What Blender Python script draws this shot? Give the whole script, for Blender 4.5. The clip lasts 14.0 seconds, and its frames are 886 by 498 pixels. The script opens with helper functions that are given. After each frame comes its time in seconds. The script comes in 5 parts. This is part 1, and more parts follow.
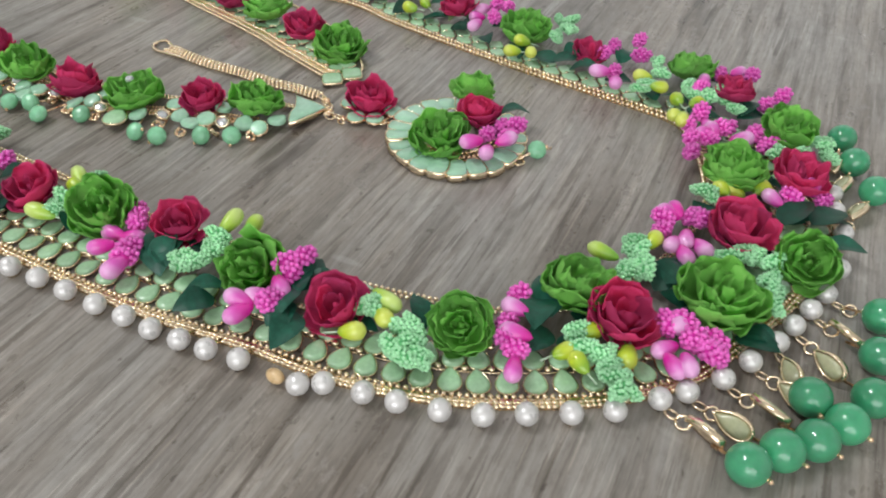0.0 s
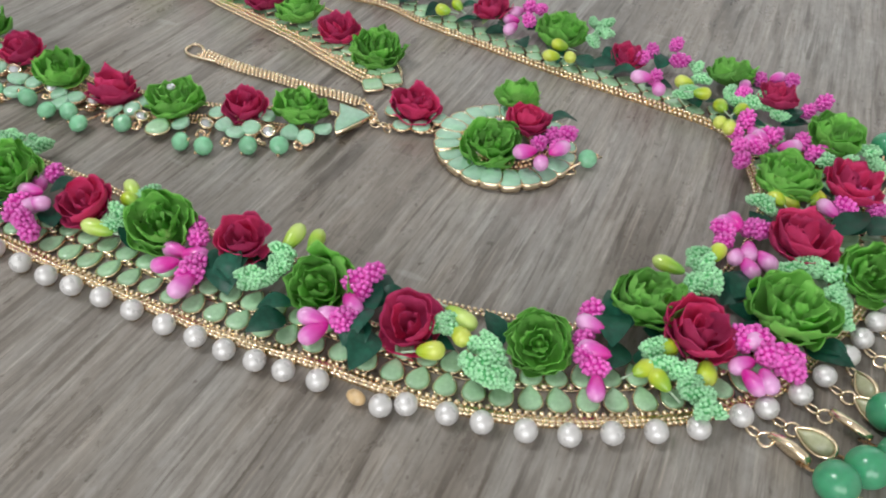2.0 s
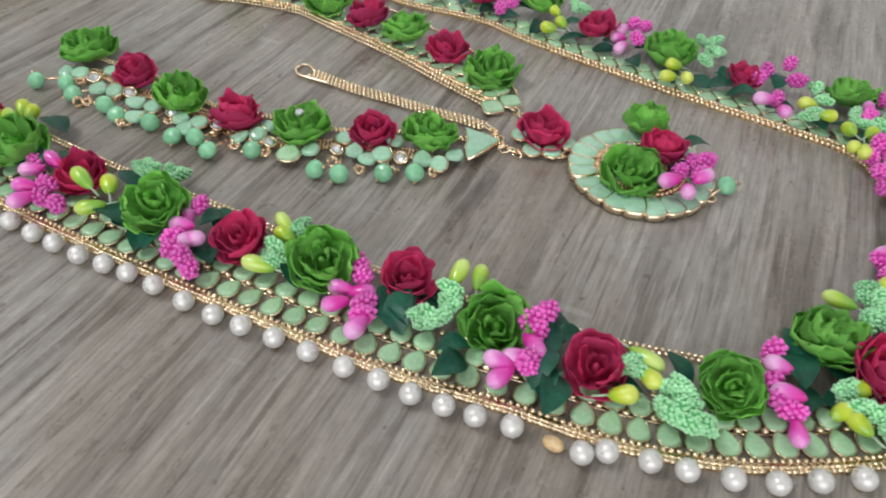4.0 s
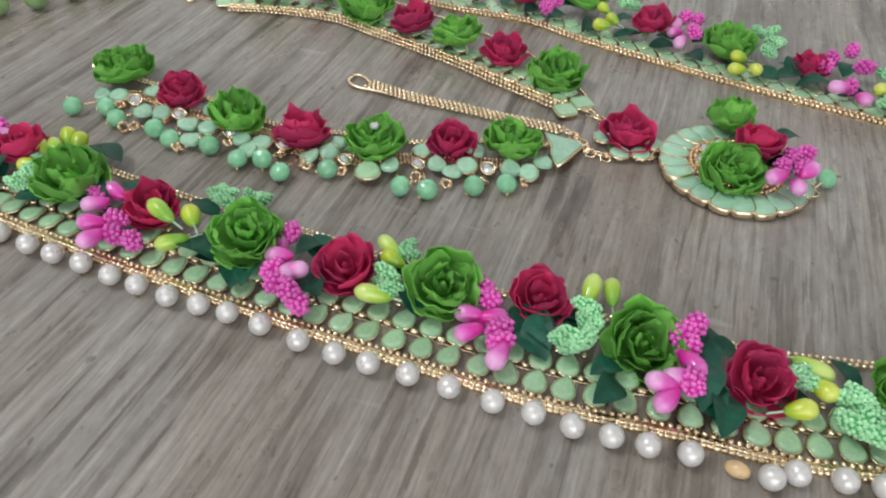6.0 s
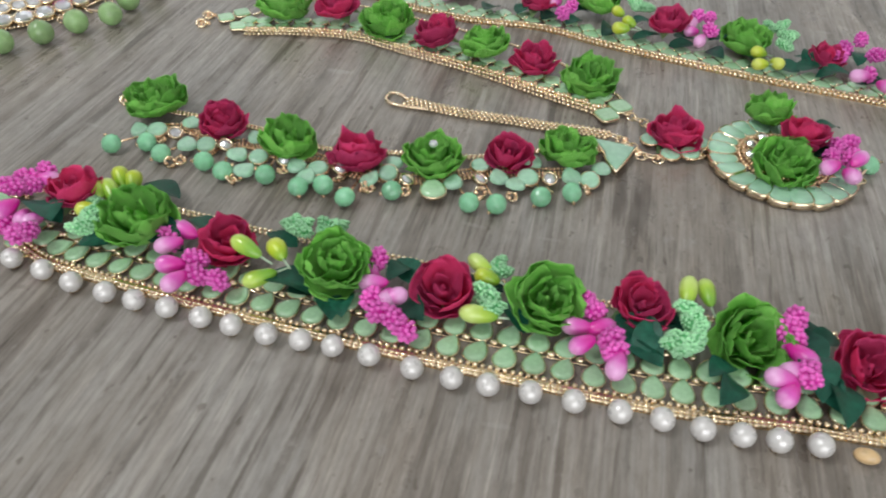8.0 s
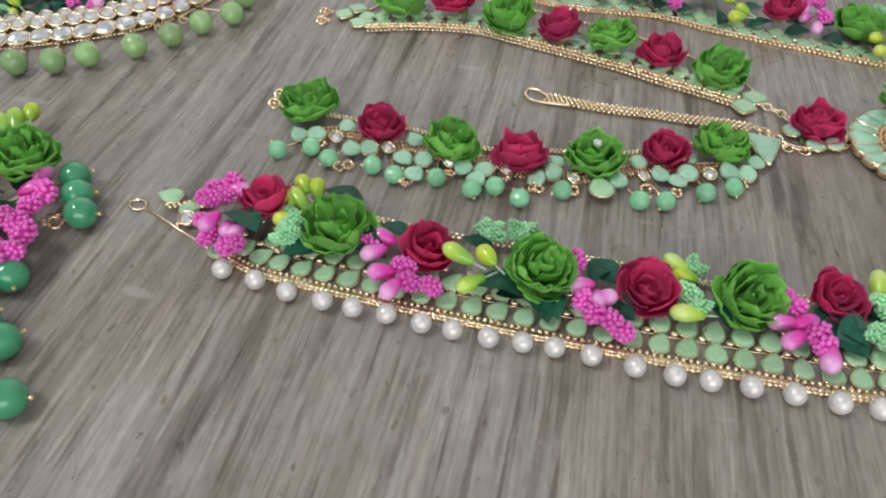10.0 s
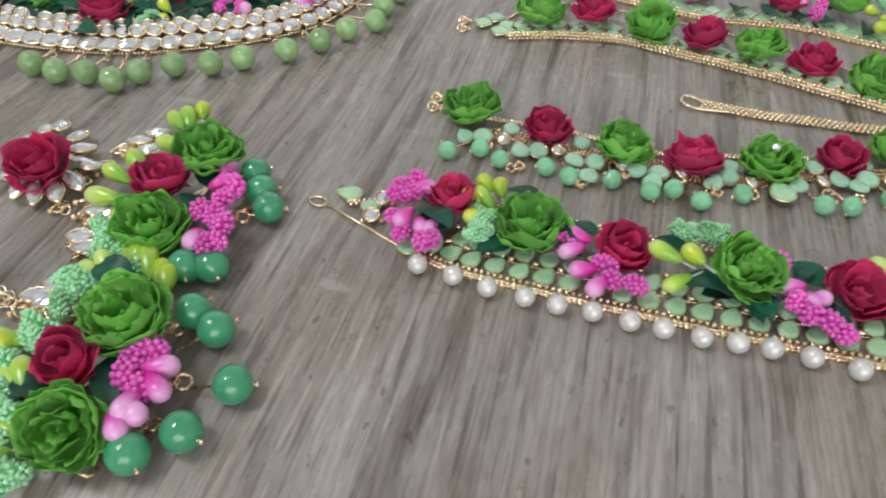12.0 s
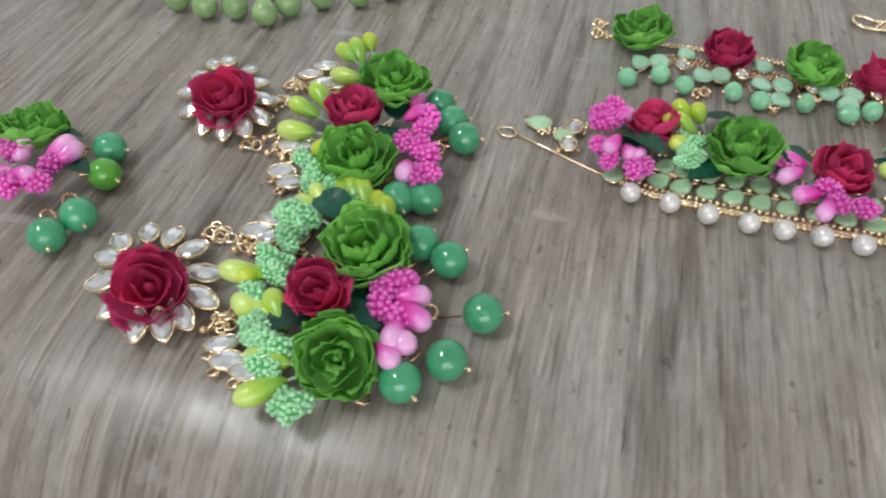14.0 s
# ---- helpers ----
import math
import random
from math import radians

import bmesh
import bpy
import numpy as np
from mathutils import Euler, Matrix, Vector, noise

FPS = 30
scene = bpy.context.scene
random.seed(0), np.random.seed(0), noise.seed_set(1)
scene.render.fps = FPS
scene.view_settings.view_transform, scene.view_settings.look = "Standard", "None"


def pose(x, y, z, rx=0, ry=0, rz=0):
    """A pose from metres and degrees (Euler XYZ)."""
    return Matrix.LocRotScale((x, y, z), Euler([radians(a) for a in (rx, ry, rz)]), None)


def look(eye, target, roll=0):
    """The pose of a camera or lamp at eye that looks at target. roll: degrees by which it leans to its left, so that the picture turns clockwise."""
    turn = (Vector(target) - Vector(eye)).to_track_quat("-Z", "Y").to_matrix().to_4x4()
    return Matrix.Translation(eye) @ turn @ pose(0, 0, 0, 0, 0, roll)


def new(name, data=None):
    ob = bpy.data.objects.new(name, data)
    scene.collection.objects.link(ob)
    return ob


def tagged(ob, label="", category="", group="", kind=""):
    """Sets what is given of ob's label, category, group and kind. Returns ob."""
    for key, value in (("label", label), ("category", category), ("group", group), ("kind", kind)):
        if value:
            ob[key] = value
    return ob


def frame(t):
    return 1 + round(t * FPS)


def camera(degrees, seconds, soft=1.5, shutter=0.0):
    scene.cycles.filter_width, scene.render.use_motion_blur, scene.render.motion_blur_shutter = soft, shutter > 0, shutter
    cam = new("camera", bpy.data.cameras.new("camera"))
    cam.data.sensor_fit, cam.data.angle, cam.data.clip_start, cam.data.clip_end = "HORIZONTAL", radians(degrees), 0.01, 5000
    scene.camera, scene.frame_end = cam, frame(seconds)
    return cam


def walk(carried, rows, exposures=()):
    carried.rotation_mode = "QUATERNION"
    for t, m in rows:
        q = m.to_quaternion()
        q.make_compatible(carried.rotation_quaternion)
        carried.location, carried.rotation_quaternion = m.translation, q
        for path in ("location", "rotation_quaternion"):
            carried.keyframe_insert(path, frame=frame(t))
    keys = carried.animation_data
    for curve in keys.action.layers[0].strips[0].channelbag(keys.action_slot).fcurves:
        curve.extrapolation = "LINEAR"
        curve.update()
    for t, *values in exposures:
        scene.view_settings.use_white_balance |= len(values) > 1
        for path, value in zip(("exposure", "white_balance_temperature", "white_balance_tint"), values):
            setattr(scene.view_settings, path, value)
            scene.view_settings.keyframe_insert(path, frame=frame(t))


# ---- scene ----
cam = camera(62.8, 14.0, soft=2.0, shutter=0.5)
PATH = [
    (0, (0.19451, 0.04436, 0.12497), (0.17560, 0.15453, 0.02494), 2.12),
    (0.5, (0.18773, 0.04630, 0.12431), (0.16956, 0.15610, 0.02374), 2.39),
    (1, (0.18415, 0.04626, 0.12409), (0.16672, 0.15580, 0.02310), 2.61),
    (1.5, (0.17897, 0.04551, 0.12718), (0.16306, 0.15496, 0.02585), 3.11),
    (2, (0.17265, 0.04558, 0.12861), (0.15811, 0.15480, 0.02683), 3.18),
    (2.5, (0.16422, 0.04547, 0.12911), (0.15086, 0.15449, 0.02695), 3.02),
    (3, (0.15543, 0.04578, 0.13128), (0.14219, 0.15434, 0.02863), 3.02),
    (3.5, (0.14158, 0.04643, 0.13236), (0.12794, 0.15498, 0.02974), 3.51),
    (3.7, (0.13667, 0.04685, 0.13264), (0.12284, 0.15533, 0.02997), 3.40),
    (5.8, (0.09378, 0.05484, 0.12408), (0.08775, 0.16426, 0.02165), 2.70),
    (6, (0.08991, 0.05506, 0.12359), (0.08497, 0.16545, 0.02215), 2.89),
    (6.5, (0.08109, 0.05494, 0.12317), (0.07991, 0.16773, 0.02429), 3.93),
    (7, (0.07756, 0.05460, 0.12144), (0.07951, 0.16850, 0.02386), 3.71),
    (9.5, (0.01265, 0.06105, 0.13300), (0.02091, 0.16718, 0.02733), 1.22),
    (10, (0.00482, 0.05968, 0.13464), (0.01260, 0.16617, 0.02929), 1.46),
    (10.5, (-0.00457, 0.05853, 0.13494), (0.00219, 0.16643, 0.03096), 1.29),
    (11, (-0.01447, 0.05738, 0.13475), (-0.01019, 0.16759, 0.03308), 0.45),
    (11.5, (-0.02817, 0.05769, 0.13068), (-0.02438, 0.16859, 0.02975), 0.86),
    (12, (-0.03823, 0.05758, 0.12794), (-0.03525, 0.16788, 0.02633), 0.73),
    (12.5, (-0.04992, 0.05816, 0.12302), (-0.04812, 0.16767, 0.02053), -0.07),
    (13, (-0.06076, 0.05851, 0.12157), (-0.06062, 0.16679, 0.01777), -1.08),
    (13.5, (-0.07313, 0.05573, 0.12497), (-0.07466, 0.16083, 0.01796), -1.62),
    (14, (-0.08700, 0.05755, 0.12410), (-0.08716, 0.15977, 0.01433), -1.46),
]
walk(cam, [(t, look(eye, target, roll)) for t, eye, target, roll in PATH], [(0, -0.05), (3.5, -0.06), (6, -0.15), (9.5, -0.17), (14, -0.15)])

# ---- light: a closed room with a ceiling panel, plus two added fill lamps ----
world = bpy.data.worlds.new("room_dark")
world.use_nodes = True
world.node_tree.nodes["Background"].inputs[0].default_value = (0.8, 0.85, 0.9, 1)
world.node_tree.nodes["Background"].inputs[1].default_value = 0.05
scene.world = world
scene.view_settings.exposure = 0.0


def area_lamp(name, eye, target, width, depth, watts, colour):
    data = bpy.data.lights.new(name, "AREA")
    data.shape, data.size, data.size_y, data.energy, data.color = "RECTANGLE", width, depth, watts, colour
    ob = new(name, data)
    ob.matrix_world = look(eye, target)
    return ob


area_lamp("ceiling_panel_light", (-0.80, 0.12, 1.82), (0.05, 0.2, 0), 0.6, 0.6, 28.0, (0.95, 0.98, 1.0))
# two area lamps without a known source, added as soft fill
area_lamp("fill_light_north", (0.2, 1.97, 1.0), (0.1, 0.2, 0.6), 2.6, 1.4, 11.0, (0.96, 0.99, 1.0))
area_lamp("fill_light_south", (0.1, -1.97, 0.9), (0.1, 0.2, 0.7), 2.2, 1.4, 36.0, (0.98, 0.99, 1.0))


# ---- materials ----
def nodes_of(name):
    m = bpy.data.materials.new(name)
    m.use_nodes = True
    nt = m.node_tree
    return m, nt, nt.nodes["Principled BSDF"], nt.nodes["Material Output"]


def add(nt, kind, **values):
    n = nt.nodes.new(kind)
    for key, value in values.items():
        n.inputs[key.replace("_", " ")].default_value = value
    return n


def ramp(nt, source, stops):
    r = nt.nodes.new("ShaderNodeValToRGB")
    nt.links.new(source, r.inputs[0])
    el = r.color_ramp.elements
    while len(el) < len(stops):
        el.new(0.5)
    for e, (p, c) in zip(el, stops):
        e.position, e.color = p, (*c, 1)
    return r.outputs[0]


def mixed(nt, factor, a, b, blend="MIX"):
    n = nt.nodes.new("ShaderNodeMix")
    n.data_type, n.blend_type = "RGBA", blend
    for i, v in ((0, factor), (6, a), (7, b)):
        if isinstance(v, bpy.types.NodeSocket):
            nt.links.new(v, n.inputs[i])
        else:
            n.inputs[i].default_value = v if i == 0 else (*v, 1)
    return n.outputs[2]


def bumped(nt, bsdf, height, strength, distance):
    b = nt.nodes.new("ShaderNodeBump")
    b.inputs["Strength"].default_value, b.inputs["Distance"].default_value = strength, distance
    nt.links.new(height, b.inputs["Height"])
    nt.links.new(b.outputs[0], bsdf.inputs["Normal"])


def noise_at(nt, vector, scale, detail=3.0, rough=0.55):
    n = add(nt, "ShaderNodeTexNoise", Scale=scale, Detail=detail, Roughness=rough)
    nt.links.new(vector, n.inputs["Vector"])
    return n.outputs[0]


def object_vector(nt, scale=(1, 1, 1)):
    tc = nt.nodes.new("ShaderNodeTexCoord")
    mp = add(nt, "ShaderNodeMapping")
    mp.inputs["Scale"].default_value = scale
    nt.links.new(tc.outputs["Object"], mp.inputs[0])
    return mp.outputs[0]


def wood_material():
    """Taupe wood-print laminate: ragged long streaks along local y over cloudy patches, with pale hairlines and worn smudges."""
    m, nt, b, out = nodes_of("taupe_wood_laminate")
    tc = nt.nodes.new("ShaderNodeTexCoord")

    def bent(source, scale, amount):
        # the grain wanders: push the coordinates sideways
        wander = add(nt, "ShaderNodeTexNoise", Scale=scale, Detail=2.0)
        nt.links.new(tc.outputs["Object"], wander.inputs["Vector"])
        push = nt.nodes.new("ShaderNodeVectorMath")
        push.operation = "MULTIPLY_ADD"
        nt.links.new(wander.outputs["Color"], push.inputs[0])
        push.inputs[1].default_value = (amount, 0.0, 0.0)
        nt.links.new(source, push.inputs[2])
        return push.outputs[0]
    smooth_way = bent(tc.outputs["Object"], 9.0, 0.0035)
    ragged_way = bent(smooth_way, 700.0, 0.0006)

    def grain(stretch, way=smooth_way):
        mp = add(nt, "ShaderNodeMapping")
        mp.inputs["Scale"].default_value = (1, stretch, stretch)
        nt.links.new(way, mp.inputs[0])
        return mp.outputs[0]
    streak = noise_at(nt, grain(0.045, ragged_way), 520, 3, 0.6)
    band = noise_at(nt, grain(0.070, ragged_way), 125, 2, 0.55)
    groove = noise_at(nt, grain(0.060, ragged_way), 300, 2, 0.5)
    fine = noise_at(nt, grain(0.030, ragged_way), 1000, 2, 0.5)
    cloud = noise_at(nt, grain(0.5), 22, 3, 0.6)
    fleck = noise_at(nt, grain(0.30), 520, 4, 0.7)
    speck = noise_at(nt, grain(0.6), 330, 2, 0.5)
    fade = ramp(nt, noise_at(nt, grain(0.35), 45, 3, 0.6), [(0.40, (0.28,) * 3), (0.56, (1.0,) * 3)])
    base = ramp(nt, streak, [(0.30, (0.208, 0.189, 0.168)), (0.45, (0.240, 0.220, 0.199)), (0.55, (0.259, 0.240, 0.219)), (0.70, (0.288, 0.269, 0.248))])
    # flat-toned bands with crisp edges, in two widths, fading out in places
    wide = mixed(nt, 1.0, base, ramp(nt, band, [(0.36, (0.65, 0.625, 0.60)), (0.430, (0.73, 0.705, 0.68)), (0.447, (0.97, 0.965, 0.96)), (0.535, (1.0, 1.0, 1.0)), (0.548, (1.11, 1.105, 1.10)), (0.62, (1.15, 1.145, 1.14))]), "MULTIPLY")
    wide = mixed(nt, 1.0, wide, ramp(nt, groove, [(0.36, (0.60, 0.575, 0.55)), (0.395, (0.70, 0.675, 0.65)), (0.412, (0.98, 0.98, 0.975)), (0.575, (1.01, 1.01, 1.01)), (0.59, (1.11, 1.11, 1.11)), (0.66, (1.15, 1.15, 1.15))]), "MULTIPLY")
    c = mixed(nt, fade, base, wide)
    c = mixed(nt, 1.0, c, ramp(nt, fine, [(0.36, (0.80, 0.79, 0.78)), (0.44, (1.0, 1.0, 1.0)), (0.57, (1.0, 1.0, 1.0)), (0.64, (1.16, 1.16, 1.16))]), "MULTIPLY")
    c = mixed(nt, 0.9, c, ramp(nt, cloud, [(0.36, (0.92, 0.87, 0.82)), (0.62, (1.07, 1.09, 1.11))]), "MULTIPLY")
    c = mixed(nt, 0.8, c, ramp(nt, fleck, [(0.36, (0.84, 0.83, 0.82)), (0.48, (1.0, 1.0, 1.0)), (0.62, (1.12, 1.12, 1.12))]), "MULTIPLY")
    c = mixed(nt, 1.0, c, ramp(nt, speck, [(0.27, (0.62, 0.60, 0.58)), (0.31, (1, 1, 1))]), "MULTIPLY")
    # crisp hairlines along the grain, broken by a coarser mask
    hair = noise_at(nt, object_vector(nt, (1, 0.04, 0.04)), 700, 2, 0.5)
    patch = noise_at(nt, object_vector(nt, (1, 0.3, 0.3)), 70, 3, 0.6)
    hair_mask = ramp(nt, patch, [(0.42, (0, 0, 0)), (0.55, (1, 1, 1))])
    c = mixed(nt, hair_mask, c, mixed(nt, 1.0, c, ramp(nt, hair, [(0.345, (1.26, 1.25, 1.24)), (0.37, (1, 1, 1)), (0.64, (1, 1, 1)), (0.665, (0.68, 0.66, 0.64))]), "MULTIPLY"))
    # worn smudges and short pale scratches across the grain
    smudge = noise_at(nt, object_vector(nt, (1, 0.5, 0.5)), 150, 5, 0.7)
    c = mixed(nt, ramp(nt, smudge, [(0.60, (0, 0, 0)), (0.66, (0.35, 0.35, 0.35))]), c, (0.35, 0.33, 0.31))
    c = mixed(nt, ramp(nt, smudge, [(0.30, (0.4, 0.4, 0.4)), (0.36, (0, 0, 0))]), c, (0.13, 0.115, 0.10))
    scratch = noise_at(nt, object_vector(nt, (0.25, 1, 1)), 130, 1, 0.4)
    c = mixed(nt, ramp(nt, scratch, [(0.725, (0, 0, 0)), (0.77, (0.3, 0.3, 0.3))]), c, (0.50, 0.48, 0.46))
    nt.links.new(c, b.inputs["Base Color"])
    gloss = mixed(nt, 0.5, ramp(nt, cloud, [(0.3, (0.27,) * 3), (0.7, (0.42,) * 3)]), ramp(nt, smudge, [(0.42, (0.22,) * 3), (0.56, (0.48,) * 3)]))
    nt.links.new(gloss, b.inputs["Roughness"])
    bumped(nt, b, streak, 0.14, 0.0006)
    return m


def paper_material(name, dark, mid, light):
    """Crinkled paper petal: two-scale tone, fine veins, light passing through."""
    m, nt, b, out = nodes_of(name)
    info = nt.nodes.new("ShaderNodeObjectInfo")
    v = object_vector(nt)
    cloud = noise_at(nt, v, 190, 3, 0.6)
    vein = noise_at(nt, object_vector(nt, (1, 1, 0.25)), 900, 3, 0.6)
    c = ramp(nt, cloud, [(0.34, dark), (0.5, mid), (0.66, light)])
    fibre = noise_at(nt, v, 620, 5, 0.72)
    c = mixed(nt, 0.45, c, ramp(nt, vein, [(0.3, (0.72,) * 3), (0.7, (1.22,) * 3)]), "MULTIPLY")
    c = mixed(nt, 0.75, c, ramp(nt, info.outputs["Random"], [(0.0, (0.66, 0.72, 0.70)), (1.0, (1.32, 1.24, 1.25))]), "MULTIPLY")
    nt.links.new(c, b.inputs["Base Color"])
    b.inputs["Roughness"].default_value = 0.72
    b.inputs["Specular IOR Level"].default_value = 0.25
    bumped(nt, b, fibre, 0.35, 0.0005)
    t = nt.nodes.new("ShaderNodeBsdfTranslucent")
    nt.links.new(c, t.inputs["Color"])
    mx = nt.nodes.new("ShaderNodeMixShader")
    mx.inputs[0].default_value = 0.45
    nt.links.new(b.outputs[0], mx.inputs[1])
    nt.links.new(t.outputs[0], mx.inputs[2])
    nt.links.new(mx.outputs[0], out.inputs[0])
    return m


def plain(name, colour, rough, metal=0.0, vary=0.15, scale=400, coat=0.0, subsurface=0.0, spec=0.5):
    """A surface with cloudy tone, per-object tone and slight unevenness."""
    m, nt, b, out = nodes_of(name)
    v = object_vector(nt)
    n = noise_at(nt, v, scale, 3, 0.6)
    info = nt.nodes.new("ShaderNodeObjectInfo")
    c = mixed(nt, 1.0, colour, ramp(nt, n, [(0.3, (1 - vary,) * 3), (0.7, (1 + vary,) * 3)]), "MULTIPLY")
    c = mixed(nt, 1.0, c, ramp(nt, info.outputs["Random"], [(0.0, (1 - vary,) * 3), (1.0, (1 + vary,) * 3)]), "MULTIPLY")
    nt.links.new(c, b.inputs["Base Color"])
    nt.links.new(ramp(nt, n, [(0.3, (rough * 0.8,) * 3), (0.7, (min(1, rough * 1.25),) * 3)]), b.inputs["Roughness"])
    b.inputs["Metallic"].default_value, b.inputs["Coat Weight"].default_value = metal, coat
    b.inputs["Specular IOR Level"].default_value = spec
    b.inputs["Coat Roughness"].default_value = 0.08
    if subsurface:
        b.inputs["Subsurface Weight"].default_value = subsurface
        b.inputs["Subsurface Radius"].default_value = (0.0015, 0.002, 0.0015)
    bumped(nt, b, n, 0.08, 0.0002)
    return m


def bud_material(name, low, mid, tip):
    """Lacquered stamen bud, dipped: the colour changes along its own length."""
    m, nt, b, out = nodes_of(name)
    tc = nt.nodes.new("ShaderNodeTexCoord")
    sep = nt.nodes.new("ShaderNodeSeparateXYZ")
    nt.links.new(tc.outputs["Generated"], sep.inputs[0])
    wob = nt.nodes.new("ShaderNodeMath")
    wob.operation = "MULTIPLY_ADD"
    nt.links.new(noise_at(nt, object_vector(nt), 350, 2), wob.inputs[0])
    wob.inputs[1].default_value = 0.35
    nt.links.new(sep.outputs[2], wob.inputs[2])
    info = nt.nodes.new("ShaderNodeObjectInfo")
    sh = nt.nodes.new("ShaderNodeMath")
    sh.operation = "MULTIPLY_ADD"
    nt.links.new(info.outputs["Random"], sh.inputs[0])
    sh.inputs[1].default_value = -0.45
    nt.links.new(wob.outputs[0], sh.inputs[2])
    nt.links.new(ramp(nt, sh.outputs[0], [(0.12, low), (0.48, mid), (0.80, tip)]), b.inputs["Base Color"])
    b.inputs["Roughness"].default_value = 0.3
    b.inputs["Coat Weight"].default_value = 0.5
    b.inputs["Coat Roughness"].default_value = 0.12
    return m


WOOD = wood_material()
GREEN_PAPER = paper_material("green_paper", (0.125, 0.470, 0.055), (0.265, 0.690, 0.125), (0.540, 0.860, 0.330))
RED_PAPER = paper_material("crimson_paper", (0.590, 0.026, 0.145), (0.750, 0.062, 0.230), (0.880, 0.155, 0.350))
SEPAL = paper_material("pale_sepal", (0.12, 0.26, 0.08), (0.26, 0.42, 0.18), (0.42, 0.55, 0.32))
LEAF = plain("dark_satin_leaf", (0.009, 0.072, 0.045), 0.42, vary=0.35, scale=500, spec=0.3)
GOLD = plain("gold_plate", (0.92, 0.76, 0.54), 0.20, metal=1.0, vary=0.10, scale=900)
ROSE_GOLD = plain("copper_gold_plate", (0.90, 0.64, 0.42), 0.26, metal=1.0, vary=0.1, scale=900)
MINT = plain("mint_enamel_stone", (0.36, 0.585, 0.36), 0.20, vary=0.12, scale=500, coat=0.6, subsurface=0.15)
MINT_BEAD = plain("seafoam_glass_bead", (0.245, 0.57, 0.345), 0.22, vary=0.14, scale=300, coat=0.3, subsurface=0.5)
PALE_MINT = plain("pale_seafoam_glass", (0.35, 0.59, 0.43), 0.20, vary=0.12, scale=350, coat=0.3, subsurface=0.4)
JADE = plain("jade_green_bead", (0.06, 0.345, 0.175), 0.18, vary=0.14, scale=250, coat=0.5, subsurface=0.6)
LIME_JADE = plain("lime_jade_bead", (0.085, 0.33, 0.035), 0.16, vary=0.1, scale=250, coat=0.5, subsurface=0.3)
OLIVE_JADE = plain("olive_jade_bead", (0.27, 0.43, 0.19), 0.2, vary=0.15, scale=250, coat=0.4, subsurface=0.6)
PEARL = plain("ivory_pearl", (0.67, 0.655, 0.645), 0.30, metal=0.25, vary=0.04, scale=300, coat=0.3)
CRYSTAL = plain("foil_backed_crystal", (0.75, 0.78, 0.82), 0.07, metal=0.65, vary=0.06, scale=300, coat=0.6)
AMBER = plain("amber_bead", (0.66, 0.46, 0.24), 0.3, vary=0.15, coat=0.4)
PINK_BUD = bud_material("pink_dipped_bud", (0.70, 0.020, 0.36), (0.70, 0.11, 0.50), (0.78, 0.38, 0.69))
LIME_BUD = bud_material("lime_dipped_bud", (0.26, 0.46, 0.03), (0.48, 0.60, 0.03), (0.62, 0.70, 0.12))
PINK_SUGAR = plain("pink_sugar_pollen", (0.76, 0.13, 0.53), 0.38, vary=0.2, scale=700, coat=0.3)
MINT_SUGAR = plain("mint_sugar_pollen", (0.36, 0.70, 0.40), 0.5, vary=0.2, scale=700)
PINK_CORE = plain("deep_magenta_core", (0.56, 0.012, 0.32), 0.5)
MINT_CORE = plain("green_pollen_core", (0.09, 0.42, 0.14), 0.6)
STEM = plain("pale_stamen_wire", (0.40, 0.52, 0.38), 0.5)
WALL = plain("cream_wall_paint", (0.82, 0.81, 0.79), 0.8, vary=0.04, scale=6)
FLOOR = plain("grey_floor_tile", (0.45, 0.44, 0.42), 0.5, vary=0.08, scale=5)


# ---- mesh helpers ----
def finish(bm, name, material, smooth=True):
    me = bpy.data.meshes.new(name)
    if smooth:
        for f in bm.faces:
            f.smooth = True
    bm.to_mesh(me)
    bm.free()
    me.materials.append(material)
    return me


def thing(name, base, label, category, group="", kind=""):
    ob = new(name)
    ob.location = base
    ob.empty_display_size = 0.01
    return tagged(ob, label, category, group, kind)


def put(name, mesh, parent, m, label=""):
    """One mesh object under a thing (m is in world space) or under a part (m is in the part's space)."""
    ob = new(name, mesh)
    ob.parent = parent
    ob.matrix_basis = Matrix.Translation(-parent.location) @ m if parent.type == "EMPTY" else m
    return tagged(ob, label) if label else ob


def at(x, y, z, yaw=0.0, tilt=0.0, lean=0.0, size=1.0):
    return Matrix.Translation((x, y, z)) @ Euler((radians(tilt), radians(lean), radians(yaw)), "XYZ").to_matrix().to_4x4() @ Matrix.Scale(size, 4)


def spline(points, step):
    """Points every step metres along a smooth curve through the given (x, y) pairs."""
    p = [Vector((q[0], q[1])) for q in points]
    p = [2 * p[0] - p[1]] + p + [2 * p[-1] - p[-2]]
    dense = []
    for i in range(1, len(p) - 2):
        a, b, c, d = p[i - 1:i + 3]
        for k in range(24):
            t = k / 24
            dense.append(0.5 * (2 * b + (c - a) * t + (2 * a - 5 * b + 4 * c - d) * t * t + (3 * b - a - 3 * c + d) * t ** 3))
    dense.append(p[-2])
    out, left = [], 0.0
    for a, b in zip(dense, dense[1:]):
        length = (b - a).length
        while left <= length and length > 0:
            q = a.lerp(b, left / length)
            out.append((q.x, q.y, math.atan2(b.y - a.y, b.x - a.x)))
            left += step
        left -= length
    return out


